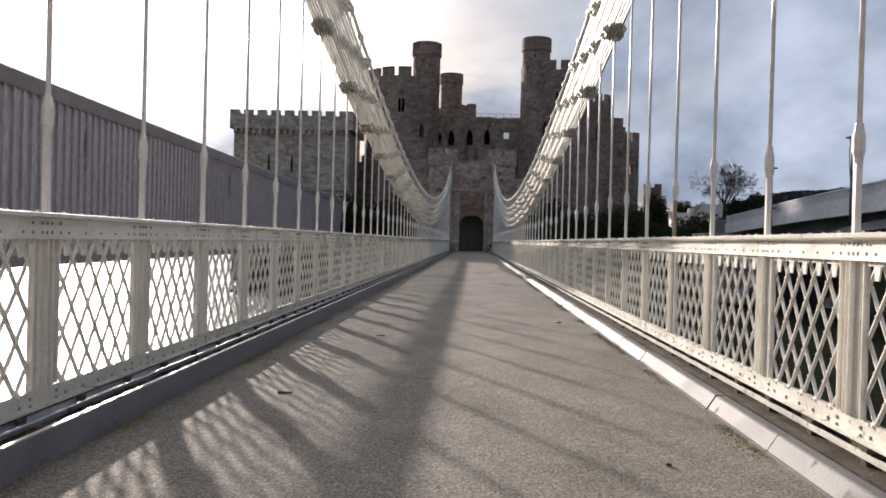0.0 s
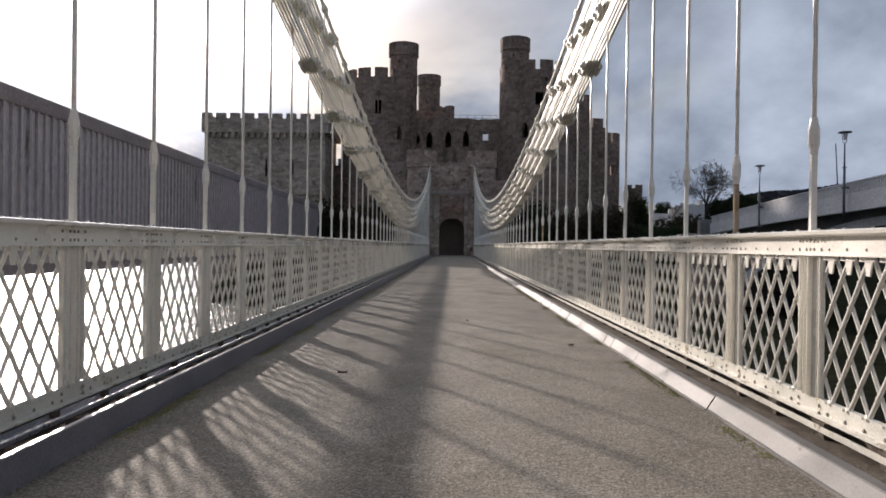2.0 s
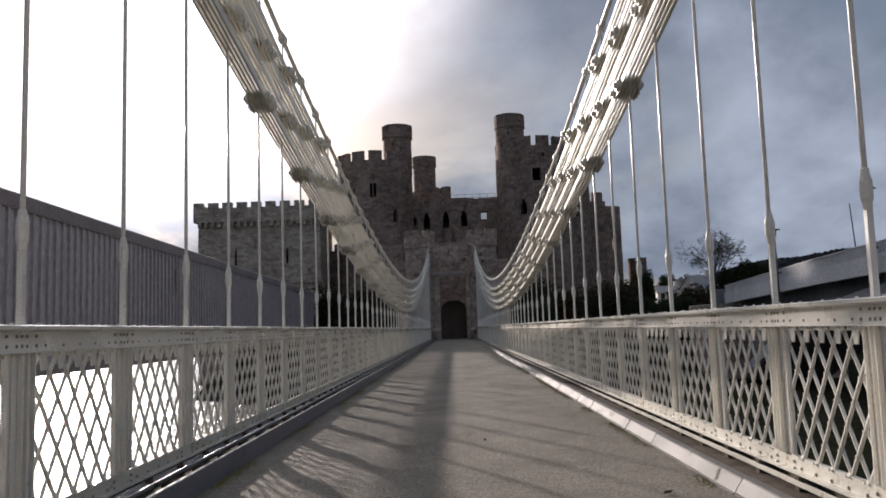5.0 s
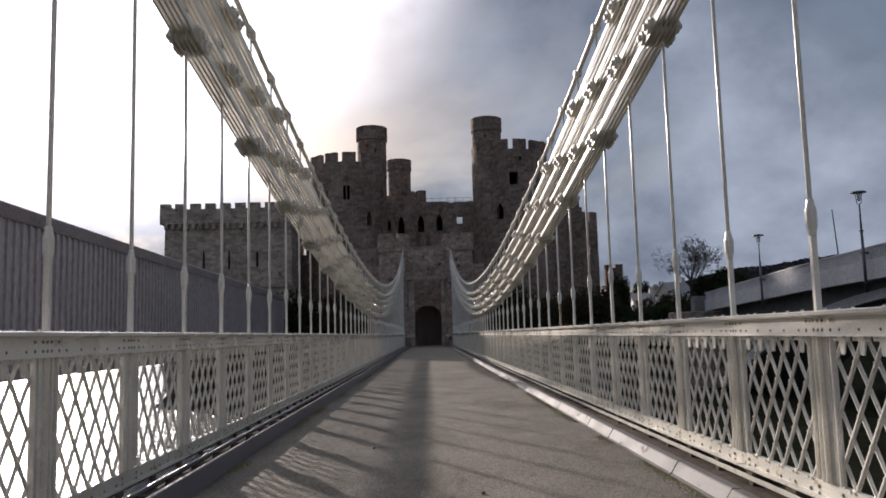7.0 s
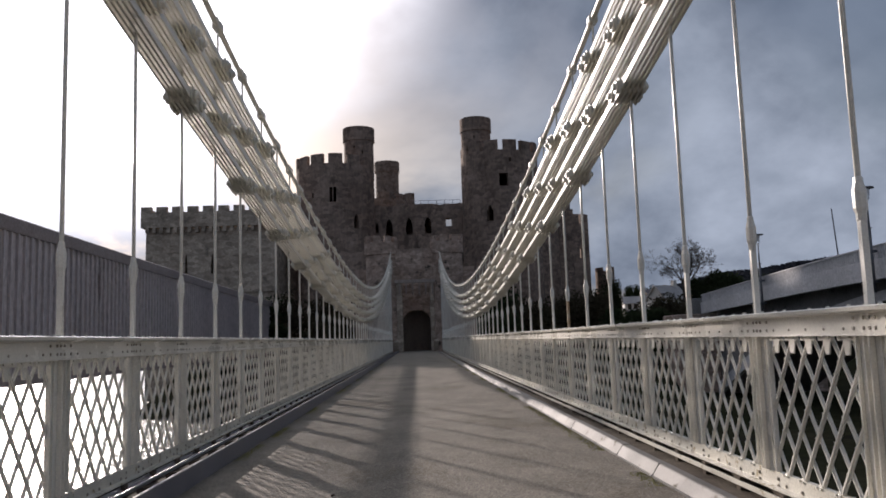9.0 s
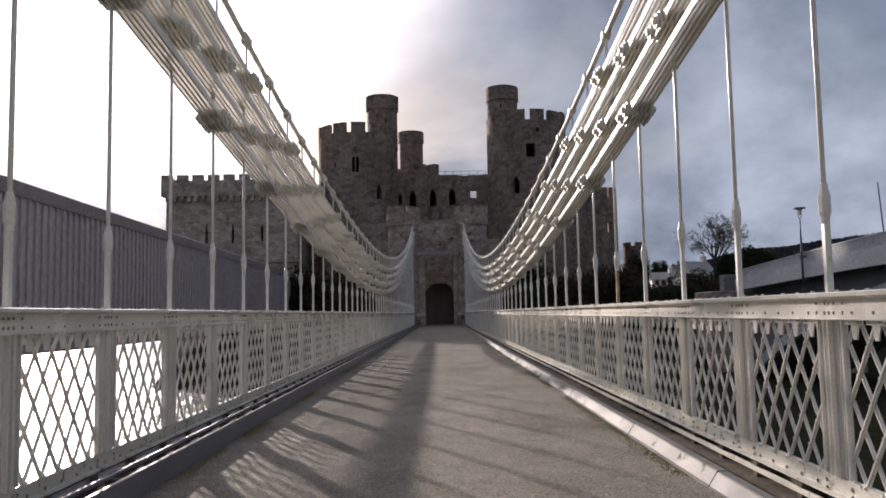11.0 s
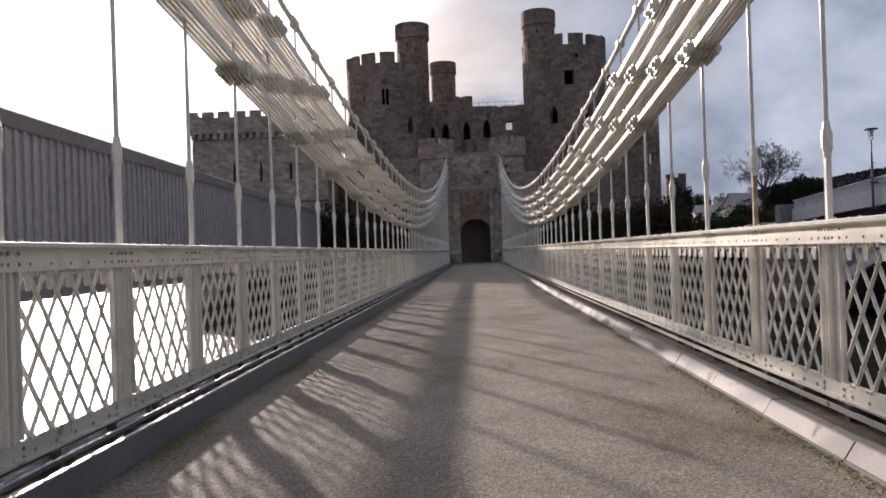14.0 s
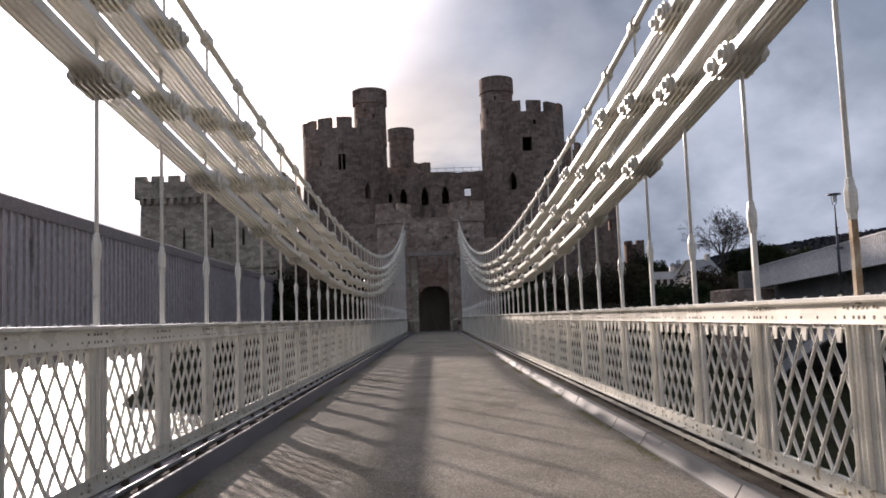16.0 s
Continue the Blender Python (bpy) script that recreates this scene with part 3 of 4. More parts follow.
def cable(side):
    """The wire cable over the chains, with a clamp at each hanger."""
    ob = thing("suspension_cable", "pale painted wire cable with bolted clamps above the chains", "bridge cable", "suspension cables", "structure")
    X = side * CHAIN_X
    bm = bmesh.new()
    rings = []
    ys = [Y_NEAR + (Y_FAR + 1 - Y_NEAR) * i / 140 for i in range(141)]
    for y in ys:
        rings.append([bm.verts.new((X + 0.042 * math.cos(a), y, chain_z(y, 4) + 0.042 * math.sin(a))) for a in [2 * math.pi * i / 8 for i in range(8)]])
    for a, b in zip(rings, rings[1:]):
        for i in range(8):
            bm.faces.new((a[i], a[(i + 1) % 8], b[(i + 1) % 8], b[i])).smooth = True
    bmesh.ops.recalc_face_normals(bm, faces=bm.faces)
    part("cable_rope", bm, M_BAR, ob)

    def clamp():
        bm = bmesh.new()
        box(bm, -0.065, 0.065, -0.09, 0.09, -0.062, 0.062)
        bevel(bm, 0.02)
        for u in (-0.06, 0.06):
            tube(bm, (0, u, -0.10), (0, u, 0.125), 0.016, n=6)
            tube(bm, (0, u, 0.075), (0, u, 0.10), 0.03, n=6)
        tube(bm, (0, 0, -0.075), (0, 0, -0.62), 0.016, n=6)
        return bm

    for y in HANGERS:
        piece("clamp", clamp, M_BAR, ob, Matrix.Translation((X, y, chain_z(y, 4))))


cable(1)
cable(-1)


# ---------------------------------------------------------------- hangers
def knuckle_mesh():
    bm = bmesh.new()
    lathe(bm, [(0.018, -0.13), (0.029, -0.125), (0.031, -0.085), (0.040, -0.055), (0.041, 0.05), (0.029, 0.095), (0.026, 0.13), (0.017, 0.14)], 8, False)
    return bm


def lower_mesh():
    bm = bmesh.new()
    box(bm, -0.020, 0.020, -0.020, 0.020, 0, 1)
    return bm


def upper_mesh():
    bm = bmesh.new()
    tube(bm, (0, 0, 0), (0, 0, 1), 0.0185, n=8)
    return bm


RUSTY = {(1, 3), (1, 13)}
rng = random.Random(5)
for side in (-1, 1):
    for i, y in enumerate(HANGERS):
        k = K0 + i
        rusty = (side, k) in RUSTY
        h = thing("hanger", "off-white hanger rod with a rust-streaked lower end" if rusty else "off-white painted iron hanger rod with a turnbuckle knuckle",
                  "hanger rod", "bridge hangers", "structure", (side * RAIL_X * 0.995, y, 1.36))
        zk = 1.98 + rng.uniform(-0.06, 0.07) - 1.36
        tier = 0 if k % 2 == 0 else 1
        top = chain_z(y, tier + 2) - 1.36
        if rusty:
            low = part("lower_rod", lower_mesh(), M_RUST, h, "rust-brown lower rod")
            low.matrix_basis = Matrix.Translation((0, 0, -0.05)) @ Matrix.Diagonal((1, 1, zk + 0.05, 1))
        else:
            piece("lower_rod", lower_mesh, M_PAINT, h, Matrix.Translation((0, 0, -0.05)) @ Matrix.Diagonal((1, 1, zk + 0.05, 1)))
        piece("knuckle", knuckle_mesh, M_PAINT, h, pose(0, 0, zk, 0, 0, rng.choice((0, 22, 45))))
        d = Vector((0, 0, top - zk))
        piece("upper_rod", upper_mesh, M_PAINT, h, Matrix.Translation((0, 0, zk)) @ d.to_track_quat("Z", "Y").to_matrix().to_4x4() @ Matrix.Diagonal((1, 1, d.length, 1)))


# ---------------------------------------------------------------- masonry
def wall_grid(bm, us, zs, holes, place, depth):
    """A wall with thickness over the grid us x zs: place(u, z, d) gives the point d metres behind its face; holes are (u0, u1, z0, z1)."""
    us = sorted(set([*us, *[h[0] for h in holes], *[h[1] for h in holes]]))
    zs = sorted(set([*zs, *[h[2] for h in holes], *[h[3] for h in holes]]))
    cache = {}

    def v(i, j, d):
        if (i, j, d) not in cache:
            cache[i, j, d] = bm.verts.new(place(us[i], zs[j], depth * d))
        return cache[i, j, d]

    def solid(i, j):
        if not (0 <= i < len(us) - 1 and 0 <= j < len(zs) - 1):
            return False
        u, z = (us[i] + us[i + 1]) / 2, (zs[j] + zs[j + 1]) / 2
        return not any(h[0] < u < h[1] and h[2] < z < h[3] for h in holes)

    for i in range(len(us) - 1):
        for j in range(len(zs) - 1):
            if not solid(i, j):
                continue
            bm.faces.new((v(i, j, 0), v(i + 1, j, 0), v(i + 1, j + 1, 0), v(i, j + 1, 0)))
            bm.faces.new((v(i, j, 1), v(i, j + 1, 1), v(i + 1, j + 1, 1), v(i + 1, j, 1)))
            for di, dj, (a, b) in ((-1, 0, ((i, j + 1), (i, j))), (1, 0, ((i + 1, j), (i + 1, j + 1))), (0, -1, ((i, j), (i + 1, j))), (0, 1, ((i + 1, j + 1), (i, j + 1)))):
                if not solid(i + di, j + dj):
                    bm.faces.new((v(*a, 0), v(*a, 1), v(*b, 1), v(*b, 0)))
    bmesh.ops.recalc_face_normals(bm, faces=bm.faces)


def round_place(cx, cy, r, batter=0.0, seed=0.0):
    """Angle u in degrees from the side that faces the bridge; slightly uneven, as old rubble walls are."""
    def f(u, z, d):
        a = radians(u - 90)
        w = 0.10 * noise.noise(Vector((u * 0.045 + seed, z * 0.16, seed))) * min(1.0, r / 4)
        rr = r + batter * max(0.0, 20 - z) - d + (w if d == 0 else 0)
        return Vector((cx + rr * math.cos(a), cy + rr * math.sin(a), z))
    return f


def flat_place(p, q, seed=0.0):
    """u in metres along the line from p to q; the wall's thickness lies behind it as seen from the bridge."""
    p, q = Vector((*p, 0)), Vector((*q, 0))
    d = (q - p).normalized()
    n = Vector((-d.y, d.x, 0))

    def f(u, z, k):
        w = 0.10 * noise.noise(Vector((u * 0.3 + seed, z * 0.2, seed)))
        return p + d * u + n * (k + (w if k == 0 else 0)) + Vector((0, 0, z))
    return f


def arched(u, w, z0, z1):
    """A narrow opening with a pointed head, stepped in four."""
    h = z1 - z0
    return [(u - w / 2, u + w / 2, z0, z0 + 0.6 * h), (u - w * 0.44, u + w * 0.44, z0 + 0.6 * h, z0 + 0.76 * h),
            (u - w * 0.32, u + w * 0.32, z0 + 0.76 * h, z0 + 0.9 * h), (u - w * 0.15, u + w * 0.15, z0 + 0.9 * h, z1)]


def round_tower(castle, cx, cy, r, z0, z1, holes=(), merlons=0, merlon_h=1.3, gap=0.42, cap=0.0, mat=None, name="tower", phase=0.0, skip=(), seed=1.0, merlon_r=0.0):
    mat = mat or M_STONE
    bm = bmesh.new()
    n = 40 if r > 3 else 24
    us = [-180 + 360 * i / n for i in range(n + 1)]
    zs = [z0 + (z1 - z0) * i / 14 for i in range(15)]
    wall_grid(bm, us, zs, holes, round_place(cx, cy, r, 0.02 if r > 3 else 0.0, seed), 1.0 if r > 3 else 0.5)
    bmesh.ops.remove_doubles(bm, verts=bm.verts, dist=0.002)
    # floor of the top
    ring = [bm.verts.new((cx + (r - 0.3) * math.cos(2 * math.pi * i / 24), cy + (r - 0.3) * math.sin(2 * math.pi * i / 24), z1 - 0.25)) for i in range(24)]
    bm.faces.new(ring)
    tower = part(name, bm, mat, castle)
    if cap:
        bm = bmesh.new()
        wall_grid(bm, us, [z1 - cap, z1 - cap + 0.2, z1 + 0.02], (), lambda u, z, d: round_place(cx, cy, r + 0.16, 0, seed + 5)(u, z, d), 0.7)
        bmesh.ops.remove_doubles(bm, verts=bm.verts, dist=0.002)
        part("cap_band", bm, mat, tower)
    r2 = random.Random(seed)
    for m in range(merlons):
        if m in skip:
            continue
        a0 = phase + 360.0 / merlons * m
        a1 = a0 + 360.0 / merlons * (1 - gap)
        bm = bmesh.new()
        top = z1 + merlon_h * r2.uniform(0.86, 1.06)
        wall_grid(bm, [a0 + (a1 - a0) * i / 4 for i in range(5)], [z1 - 0.02, z1 + merlon_h * 0.6, top - 0.12 * r2.random(), top], (), round_place(cx, cy, r + merlon_r, 0, seed), 0.6)
        part("merlon", bm, mat, tower)
    return tower


def flat_wall(parent, p, q, z0, z1, holes=(), merlon=0.0, merlon_h=1.2, depth=1.5, mat=None, name="curtain_wall", seed=2.0, ragged=0.0):
    mat = mat or M_STONE
    length = (Vector(q) - Vector(p)).length
    bm = bmesh.new()
    n = max(2, round(length / 1.2))
    wall_grid(bm, [length * i / n for i in range(n + 1)], [z0 + (z1 - z0) * i / 10 for i in range(11)], holes, flat_place(p, q, seed), depth)
    if ragged:
        for v in bm.verts:
            if v.co.z > z1 - 0.01:
                v.co.z += ragged * noise.noise(v.co * 0.6)
    wall = part(name, bm, mat, parent)
    if merlon:
        k = max(1, round(length / (merlon * 1.55)))
        pitch = length / k
        for i in range(k):
            bm = bmesh.new()
            u0 = i * pitch
            u1 = min(length, u0 + merlon)
            wall_grid(bm, [u0, (u0 + u1) / 2, u1], [z1 - 0.02, z1 + merlon_h * 0.6, z1 + merlon_h], (), flat_place(p, q, seed), min(depth, 0.7))
            part("merlon", bm, mat, wall)
    return wall


# ---------------------------------------------------------------- the castle
def grown(f, dx=0.0):
    """Everything f times as large and as far off from the start of the walk."""
    eye = Vector((0.15, 0, 1.24))
    return Matrix.Translation(eye + Vector((dx, 0, 0))) @ Matrix.Scale(f, 4) @ Matrix.Translation(-eye)


castle = thing("castle", "dark weathered stone castle with round battlemented towers", "castle")
round_tower(castle, -11.05, 122.0, 5.5, -3.0, 25.6,
            [*arched(36, 9, 16.6, 18.6), (-3, 1, 20.2, 22.2), (2.5, 6.5, 20.2, 22.2), (-30, -27, 20.9, 21.6)], 13, 1.4, 0.27, phase=-4, seed=1.3)
round_tower(castle, -7.55, 121.2, 2.1, 24.0, 31.35, [(-18, -11, 28.2, 28.6), (14, 20, 27.4, 27.9)], cap=1.9, name="turret", seed=2.1)
round_tower(castle, 12.5, 122.0, 5.5, -3.0, 26.9,
            [(-7, 6, 21.8, 23.6), *arched(-22, 10, 17.0, 19.2), *arched(24, 10, 17.2, 19.4), (8, 12, 25.2, 25.8)], 13, 1.5, 0.27, phase=0, seed=3.7)
round_tower(castle, 9.2, 121.2, 2.1, 25.5, 32.35, [(-14, -8, 29.2, 29.7), (10, 16, 28.0, 28.5)], cap=1.9, name="turret", seed=4.4)
holes = []
for x, w, a, b in ((-5.3, 0.5, 16.6, 18.0), (-3.55, 0.95, 16.1, 18.5), (-0.7, 0.95, 16.2, 18.6), (2.0, 0.95, 16.3, 18.7)):
    holes += arched(x + 7.0, w, a, b)
holes.append((11.55, 12.45, 17.3, 18.5))
flat_wall(castle, (-7.0, 122.6), (8.6, 122.6), -3.0, 20.5, holes, depth=1.6, seed=6.2, ragged=0.35)
# unseen backing, slab and sides added to darken the windows; one shows the sky
flat_wall(castle, (-6.6, 127.0), (3.7, 127.0), -3.0, 19.9, depth=1.0, seed=7.7, name="window_backing")
bm = bmesh.new()
box(bm, -6.6, 3.7, 124.3, 128.0, 19.9, 20.2)
part("window_shade_slab", bm, M_STONE, castle)
bm = bmesh.new()
box(bm, 3.5, 3.7, 124.3, 127.0, 10.0, 19.9)
part("window_shade_side", bm, M_STONE, castle)
bm = bmesh.new()
box(bm, -6.9, -6.62, 124.0, 128.0, 10.0, 19.9)
part("window_shade_side", bm, M_STONE, castle)
# hand rail on the wall walk
bm = bmesh.new()
for i in range(9):
    tube(bm, (-2.4 + i * 1.15, 123.6, 20.2), (-2.4 + i * 1.15, 123.6, 21.3), 0.03, n=5)
for z in (20.8, 21.3):
    tube(bm, (-2.4, 123.6, z), (6.8, 123.6, z), 0.025, n=5)
part("wall_walk_rail", bm, M_STEEL, castle, "thin grey metal safety rail")
# the tower behind
castle.matrix_basis = grown(1.053)
for tower in (round_tower(castle, -6.3, 150.0, 5.2, -3.0, 25.6, (), 10, 1.2, phase=3, seed=8.1, mat=M_STONE_GREY),
              round_tower(castle, -4.55, 149.0, 2.05, 24.5, 32.6, cap=1.8, name="turret", seed=8.8, mat=M_STONE_GREY)):
    tower.matrix_basis = grown(1 / 1.053)
flat_wall(castle, (-1.6, 149.0), (0.2, 149.0), 20.0, 27.2, depth=1.5, seed=9.0, mat=M_STONE_GREY, name="wall_stub", ragged=0.5)
# the walls and towers to the north
flat_wall(castle, (16.0, 126.0), (21.0, 140.0), -3.0, 19.0, merlon=1.6, seed=10.0)
round_tower(castle, 20.2, 143.0, 4.1, -4.0, 26.3, [*arched(20, 12, 19.5, 22.5)], 10, 1.5, phase=10, seed=11.0)
flat_wall(castle, (22.6, 142.2), (27.2, 143.4), -4.0, 22.6, [(1.2, 1.9, 17.5, 20.0)], merlon=1.9, merlon_h=1.6, seed=12.0)
flat_wall(castle, (27.2, 143.4), (29.9, 144.2), -4.0, 20.2, [(1.0, 1.7, 14.2, 16.0)], merlon=1.1, merlon_h=1.6, seed=12.6)
flat_wall(castle, (29.9, 144.2), (29.6, 156.0), -4.0, 20.2, merlon=1.4, merlon_h=1.5, seed=13.0)
round_tower(castle, 34.2, 152.0, 1.7, -4.0, 12.4, (), 6, 0.7, name="turret", seed=13.5)
# the wall to the south
flat_wall(castle, (-34.0, 126.0), (-15.0, 121.5), -4.0, 13.2, merlon=1.5, merlon_h=1.0, seed=14.0)

# ---------------------------------------------------------------- the gate at the far end of the bridge
def gate(y, facing):
    g = thing("bridge_gate", "brown stone bridge gateway with two round battlemented turrets", "gateway", "bridge gates")
    for x in (-3.72, 3.5):
        round_tower(g, x, y + facing * 1.2, 1.68, -6.0, 11.9, (), 9, 0.72, 0.38, cap=1.3, mat=M_STONE_GATE, name="gate_turret", merlon_r=0.14, phase=-24, seed=15 + x)
    d = facing
    ya, yb = sorted((y + d * 0.6, y + d * 2.0))
    bm = bmesh.new()
    wall_grid(bm, [0, 1.2, 2.4, 3.6, 4.8], [7.6, 8.4, 9.4, 10.4, 11.2], (), flat_place((-2.4, ya), (2.4, ya), 3.0), 1.4)
    part("arch_wall", bm, M_STONE_GATE, g)
    for x0 in (-2.36, 1.52):
        bm = bmesh.new()
        box(bm, x0, x0 + 0.86, ya, yb, -0.35, 7.6)
        bevel(bm, 0.06)
        part("jamb", bm, M_STONE_PALE, g)
    bm = bmesh.new()      # board with pointed tails under the lintel
    box(bm, -2.62, 2.62, ya - 0.30, ya - 0.05, 7.42, 7.80)
    bevel(bm, 0.01)
    valance = part("valance_board", bm, M_BOARD, g)
    for i in range(8):
        x = -2.5 + i * 5.0 / 7
        bm = bmesh.new()
        box(bm, x - 0.08, x + 0.08, ya - 0.24, ya - 0.10, 6.35, 7.46)
        tube(bm, (x, ya - 0.17, 6.38), (x, ya - 0.17, 6.05), 0.10, 0.02, n=6)
        part("valance_tail", bm, M_BOARD, valance)
    return g


gate(Y_FAR, 1)
gate(Y_NEAR - 2.0, -1)

# the castle's outer wall with the way through
outer = thing("castle_gatehouse", "dark stone wall with an arched doorway", "wall")
half = 1.62
door_holes = [(7.1 - half, 7.1 + half, -0.5, 3.3)]
for i in range(9):
    door_holes.append((7.1 - half * math.sqrt(1 - ((i + 0.6) / 9.6) ** 2), 7.1 + half * math.sqrt(1 - ((i + 0.6) / 9.6) ** 2), 3.3 + 0.15 * i, 3.45 + 0.15 * i))
door_holes += arched(5.1, 0.42, 5.6, 7.7)
flat_wall(outer, (-7.1, 103.0), (6.9, 103.0), -4.0, 9.6, door_holes, depth=1.6, mat=M_STONE_GATE, seed=21.0, name="gate_wall")
bm = bmesh.new()
box(bm, -1.84, 1.84, 106.0, 106.2, -0.4, 5.1)
part("gate_leaf", bm, M_BOARD, outer, "dark timber door in the passage")
bm = bmesh.new()
for x in (-2.1, 1.85):
    box(bm, x, x + 0.25, 104.6, 108.6, -0.4, 5.4)
box(bm, -2.1, 2.1, 104.6, 108.6, 5.2, 5.5)
part("passage_wall", bm, M_STONE_GATE, outer)
for x in (-4.6, 3.6):
    bm = bmesh.new()
    box(bm, x, x + 1.0, 102.2, 103.0, -0.4, 8.4)
    bevel(bm, 0.08)
    part("buttress", bm, M_STONE_GATE, outer)
for x in (-2.25, 2.0):
    pil = thing("stone_bollard", "low grey stone pillar with a domed top beside the gate", "bollard", "bollards at the gate", at=(x, 96.0, 0.0))
    bm = bmesh.new()
    lathe(bm, [(0.26, 0.0), (0.25, 0.95), (0.29, 1.0), (0.29, 1.1), (0.20, 1.22), (0.05, 1.27)], 10)
    part("pillar", bm, M_STONE_PALE, pil)

# ---------------------------------------------------------------- the tubular railway bridge
TUBE_YAW = 2.1
tube_bridge = thing("tubular_bridge", "long grey ribbed iron tube bridge with a red-brown capping", "railway bridge")
tube_bridge.matrix_basis = pose(-14.75, 14.0, 0.12, 0, 0, TUBE_YAW)     # local y runs along it, its near face is x = 0
bm = bmesh.new()
box(bm, -4.6, 0.0, 0.006, 3.834, 0.25, 5.85)
plate = part("tube_wall", bm, M_TUBE, tube_bridge)
plate.matrix_basis = pose(0, -46.08, 0)
for k in range(-11, 26):
    again("tube_wall", plate.data, tube_bridge, pose(0, k * 3.84, 0))
bm = bmesh.new()
profile_run(bm, [(-4.75, 5.85), (0.14, 5.85), (0.16, 5.92), (0.16, 6.40), (0.05, 6.47), (-2.3, 6.62), (-4.75, 6.47)], -46, 99.8, 4.0)
part("tube_roof", bm, M_TUBE_CAP, tube_bridge, "red-brown overhanging roof edge")
bm = bmesh.new()
box(bm, -4.7, 0.12, -46, 99.8, -0.15, 0.25)
part("tube_soffit", bm, M_TUBE_CAP, tube_bridge)
bm = bmesh.new()
box(bm, 0.0, 0.11, -0.02, 0.02, 0.25, 5.85)
box(bm, 0.10, 0.125, -0.06, 0.06, 0.25, 5.85)
rib = part("rib", bm, M_TUBE, tube_bridge)
rib.matrix_basis = pose(0, -46, 0)
for k in range(1, 243):
    again("rib", rib.data, tube_bridge, pose(0, -46 + 0.6 * k, 0))

portal = thing("railway_portal", "pale stone square tower with corbelled battlements beside the tube bridge", "tower")
portal.matrix_basis = grown(1.035, 0.15)
PX0, PX1, PY0, PY1 = -35.4, -18.4, 115.0, 126.0
corners = [(PX0, PY0), (PX1, PY0), (PX1, PY1), (PX0, PY1)]
for (p, q), holes in zip(zip(corners, corners[1:] + corners[:1]),
                         ([*arched(5.2, 0.35, 10.8, 13.4), *arched(8.6, 0.35, 10.8, 13.4), *arched(12.4, 0.35, 11.0, 13.2)], (), (), ())):
    flat_wall(portal, p, q, -6.0, 16.9, holes, depth=1.2, mat=M_STONE_PALE, seed=30.0 + p[0], name="portal_wall")
C = 0.55
corners = [(PX0 - C, PY0 - C), (PX1 + C, PY0 - C), (PX1 + C, PY1 + C), (PX0 - C, PY1 + C)]
for p, q in zip(corners, corners[1:] + corners[:1]):
    flat_wall(portal, p, q, 17.0, 19.0, (), merlon=1.35, merlon_h=0.75, depth=0.9, mat=M_STONE_PALE, seed=40.0 + p[0], name="parapet")
bm = bmesh.new()
box(bm, -0.22, 0.22, PY0 - 0.5, PY0 + 0.1, 16.3, 17.02)
corbel = part("corbel", bm, M_STONE_PALE, portal)
corbel.matrix_basis = pose(PX0 + 0.25, 0, 0)
for i in range(1, 19):
    again("corbel", corbel.data, portal, pose(PX0 + 0.25 + i * (PX1 - PX0 - 0.5) / 18, 0, 0))
bm = bmesh.new()
box(bm, PX0 + 0.5, PX1 - 0.5, PY0 + 0.5, PY1 - 0.5, 16.6, 17.0)
part("portal_roof", bm, M_STONE_PALE, portal)
bm = bmesh.new()
box(bm, PX0 - 0.3, PX1 + 0.3, PY0 - 0.28, PY0 - 0.02, 8.2, 8.6)
part("string_course", bm, M_STONE_PALE, portal)

# ---------------------------------------------------------------- the road bridge
road_bridge = thing("road_bridge", "pale concrete road bridge with a barred parapet and a shallow arch", "road bridge")
RX, RY0, RY1 = 27.0, 8.0, 88.8
road_bridge.matrix_basis = Matrix.Translation((RX, 66, 0)) @ Matrix.Rotation(-math.atan(0.05), 4, "Z") @ Matrix.Translation((-RX, -66, 0))


def deck_top(y):
    if y > 66:
        return 4.78 + 0.0346 * (88.6 - y)
    return 5.562 + 0.024 * (66 - y) if y > 40 else 6.186 + 0.24 * (1 - math.exp(-(40 - y) / 10))


def ribbon(bm, x0, x1, low, high, step=2.0):
    ys = [RY0 + (RY1 - RY0) * i / 38 for i in range(39)]
    rings = [[bm.verts.new(c) for c in ((x0, y, low(y)), (x1, y, low(y)), (x1, y, high(y)), (x0, y, high(y)))] for y in ys]
    for a, b in zip(rings, rings[1:]):
        for i in range(4):
            bm.faces.new((a[i], a[(i + 1) % 4], b[(i + 1) % 4], b[i]))
    bm.faces.new(rings[0][::-1]); bm.faces.new(rings[-1])
    bmesh.ops.recalc_face_normals(bm, faces=bm.faces)


bm = bmesh.new(); ribbon(bm, RX, RX + 0.4, lambda y: deck_top(y) - 1.90 - 0.003 * max(0, 83 - y), lambda y: deck_top(y) - 0.80)
part("fascia", bm, M_CONCRETE, road_bridge)
bm = bmesh.new(); ribbon(bm, RX + 0.06, RX + 0.3, lambda y: deck_top(y) - 0.10, lambda y: deck_top(y))
part("coping", bm, M_CONCRETE, road_bridge)
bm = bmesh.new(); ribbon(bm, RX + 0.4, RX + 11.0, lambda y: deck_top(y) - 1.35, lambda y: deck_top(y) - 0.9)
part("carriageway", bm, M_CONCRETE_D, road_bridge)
bm = bmesh.new(); ribbon(bm, RX + 10.6, RX + 11.0, lambda y: deck_top(y) - 0.88, lambda y: deck_top(y))
part("far_parapet", bm, M_CONCRETE, road_bridge)
bm = bmesh.new()
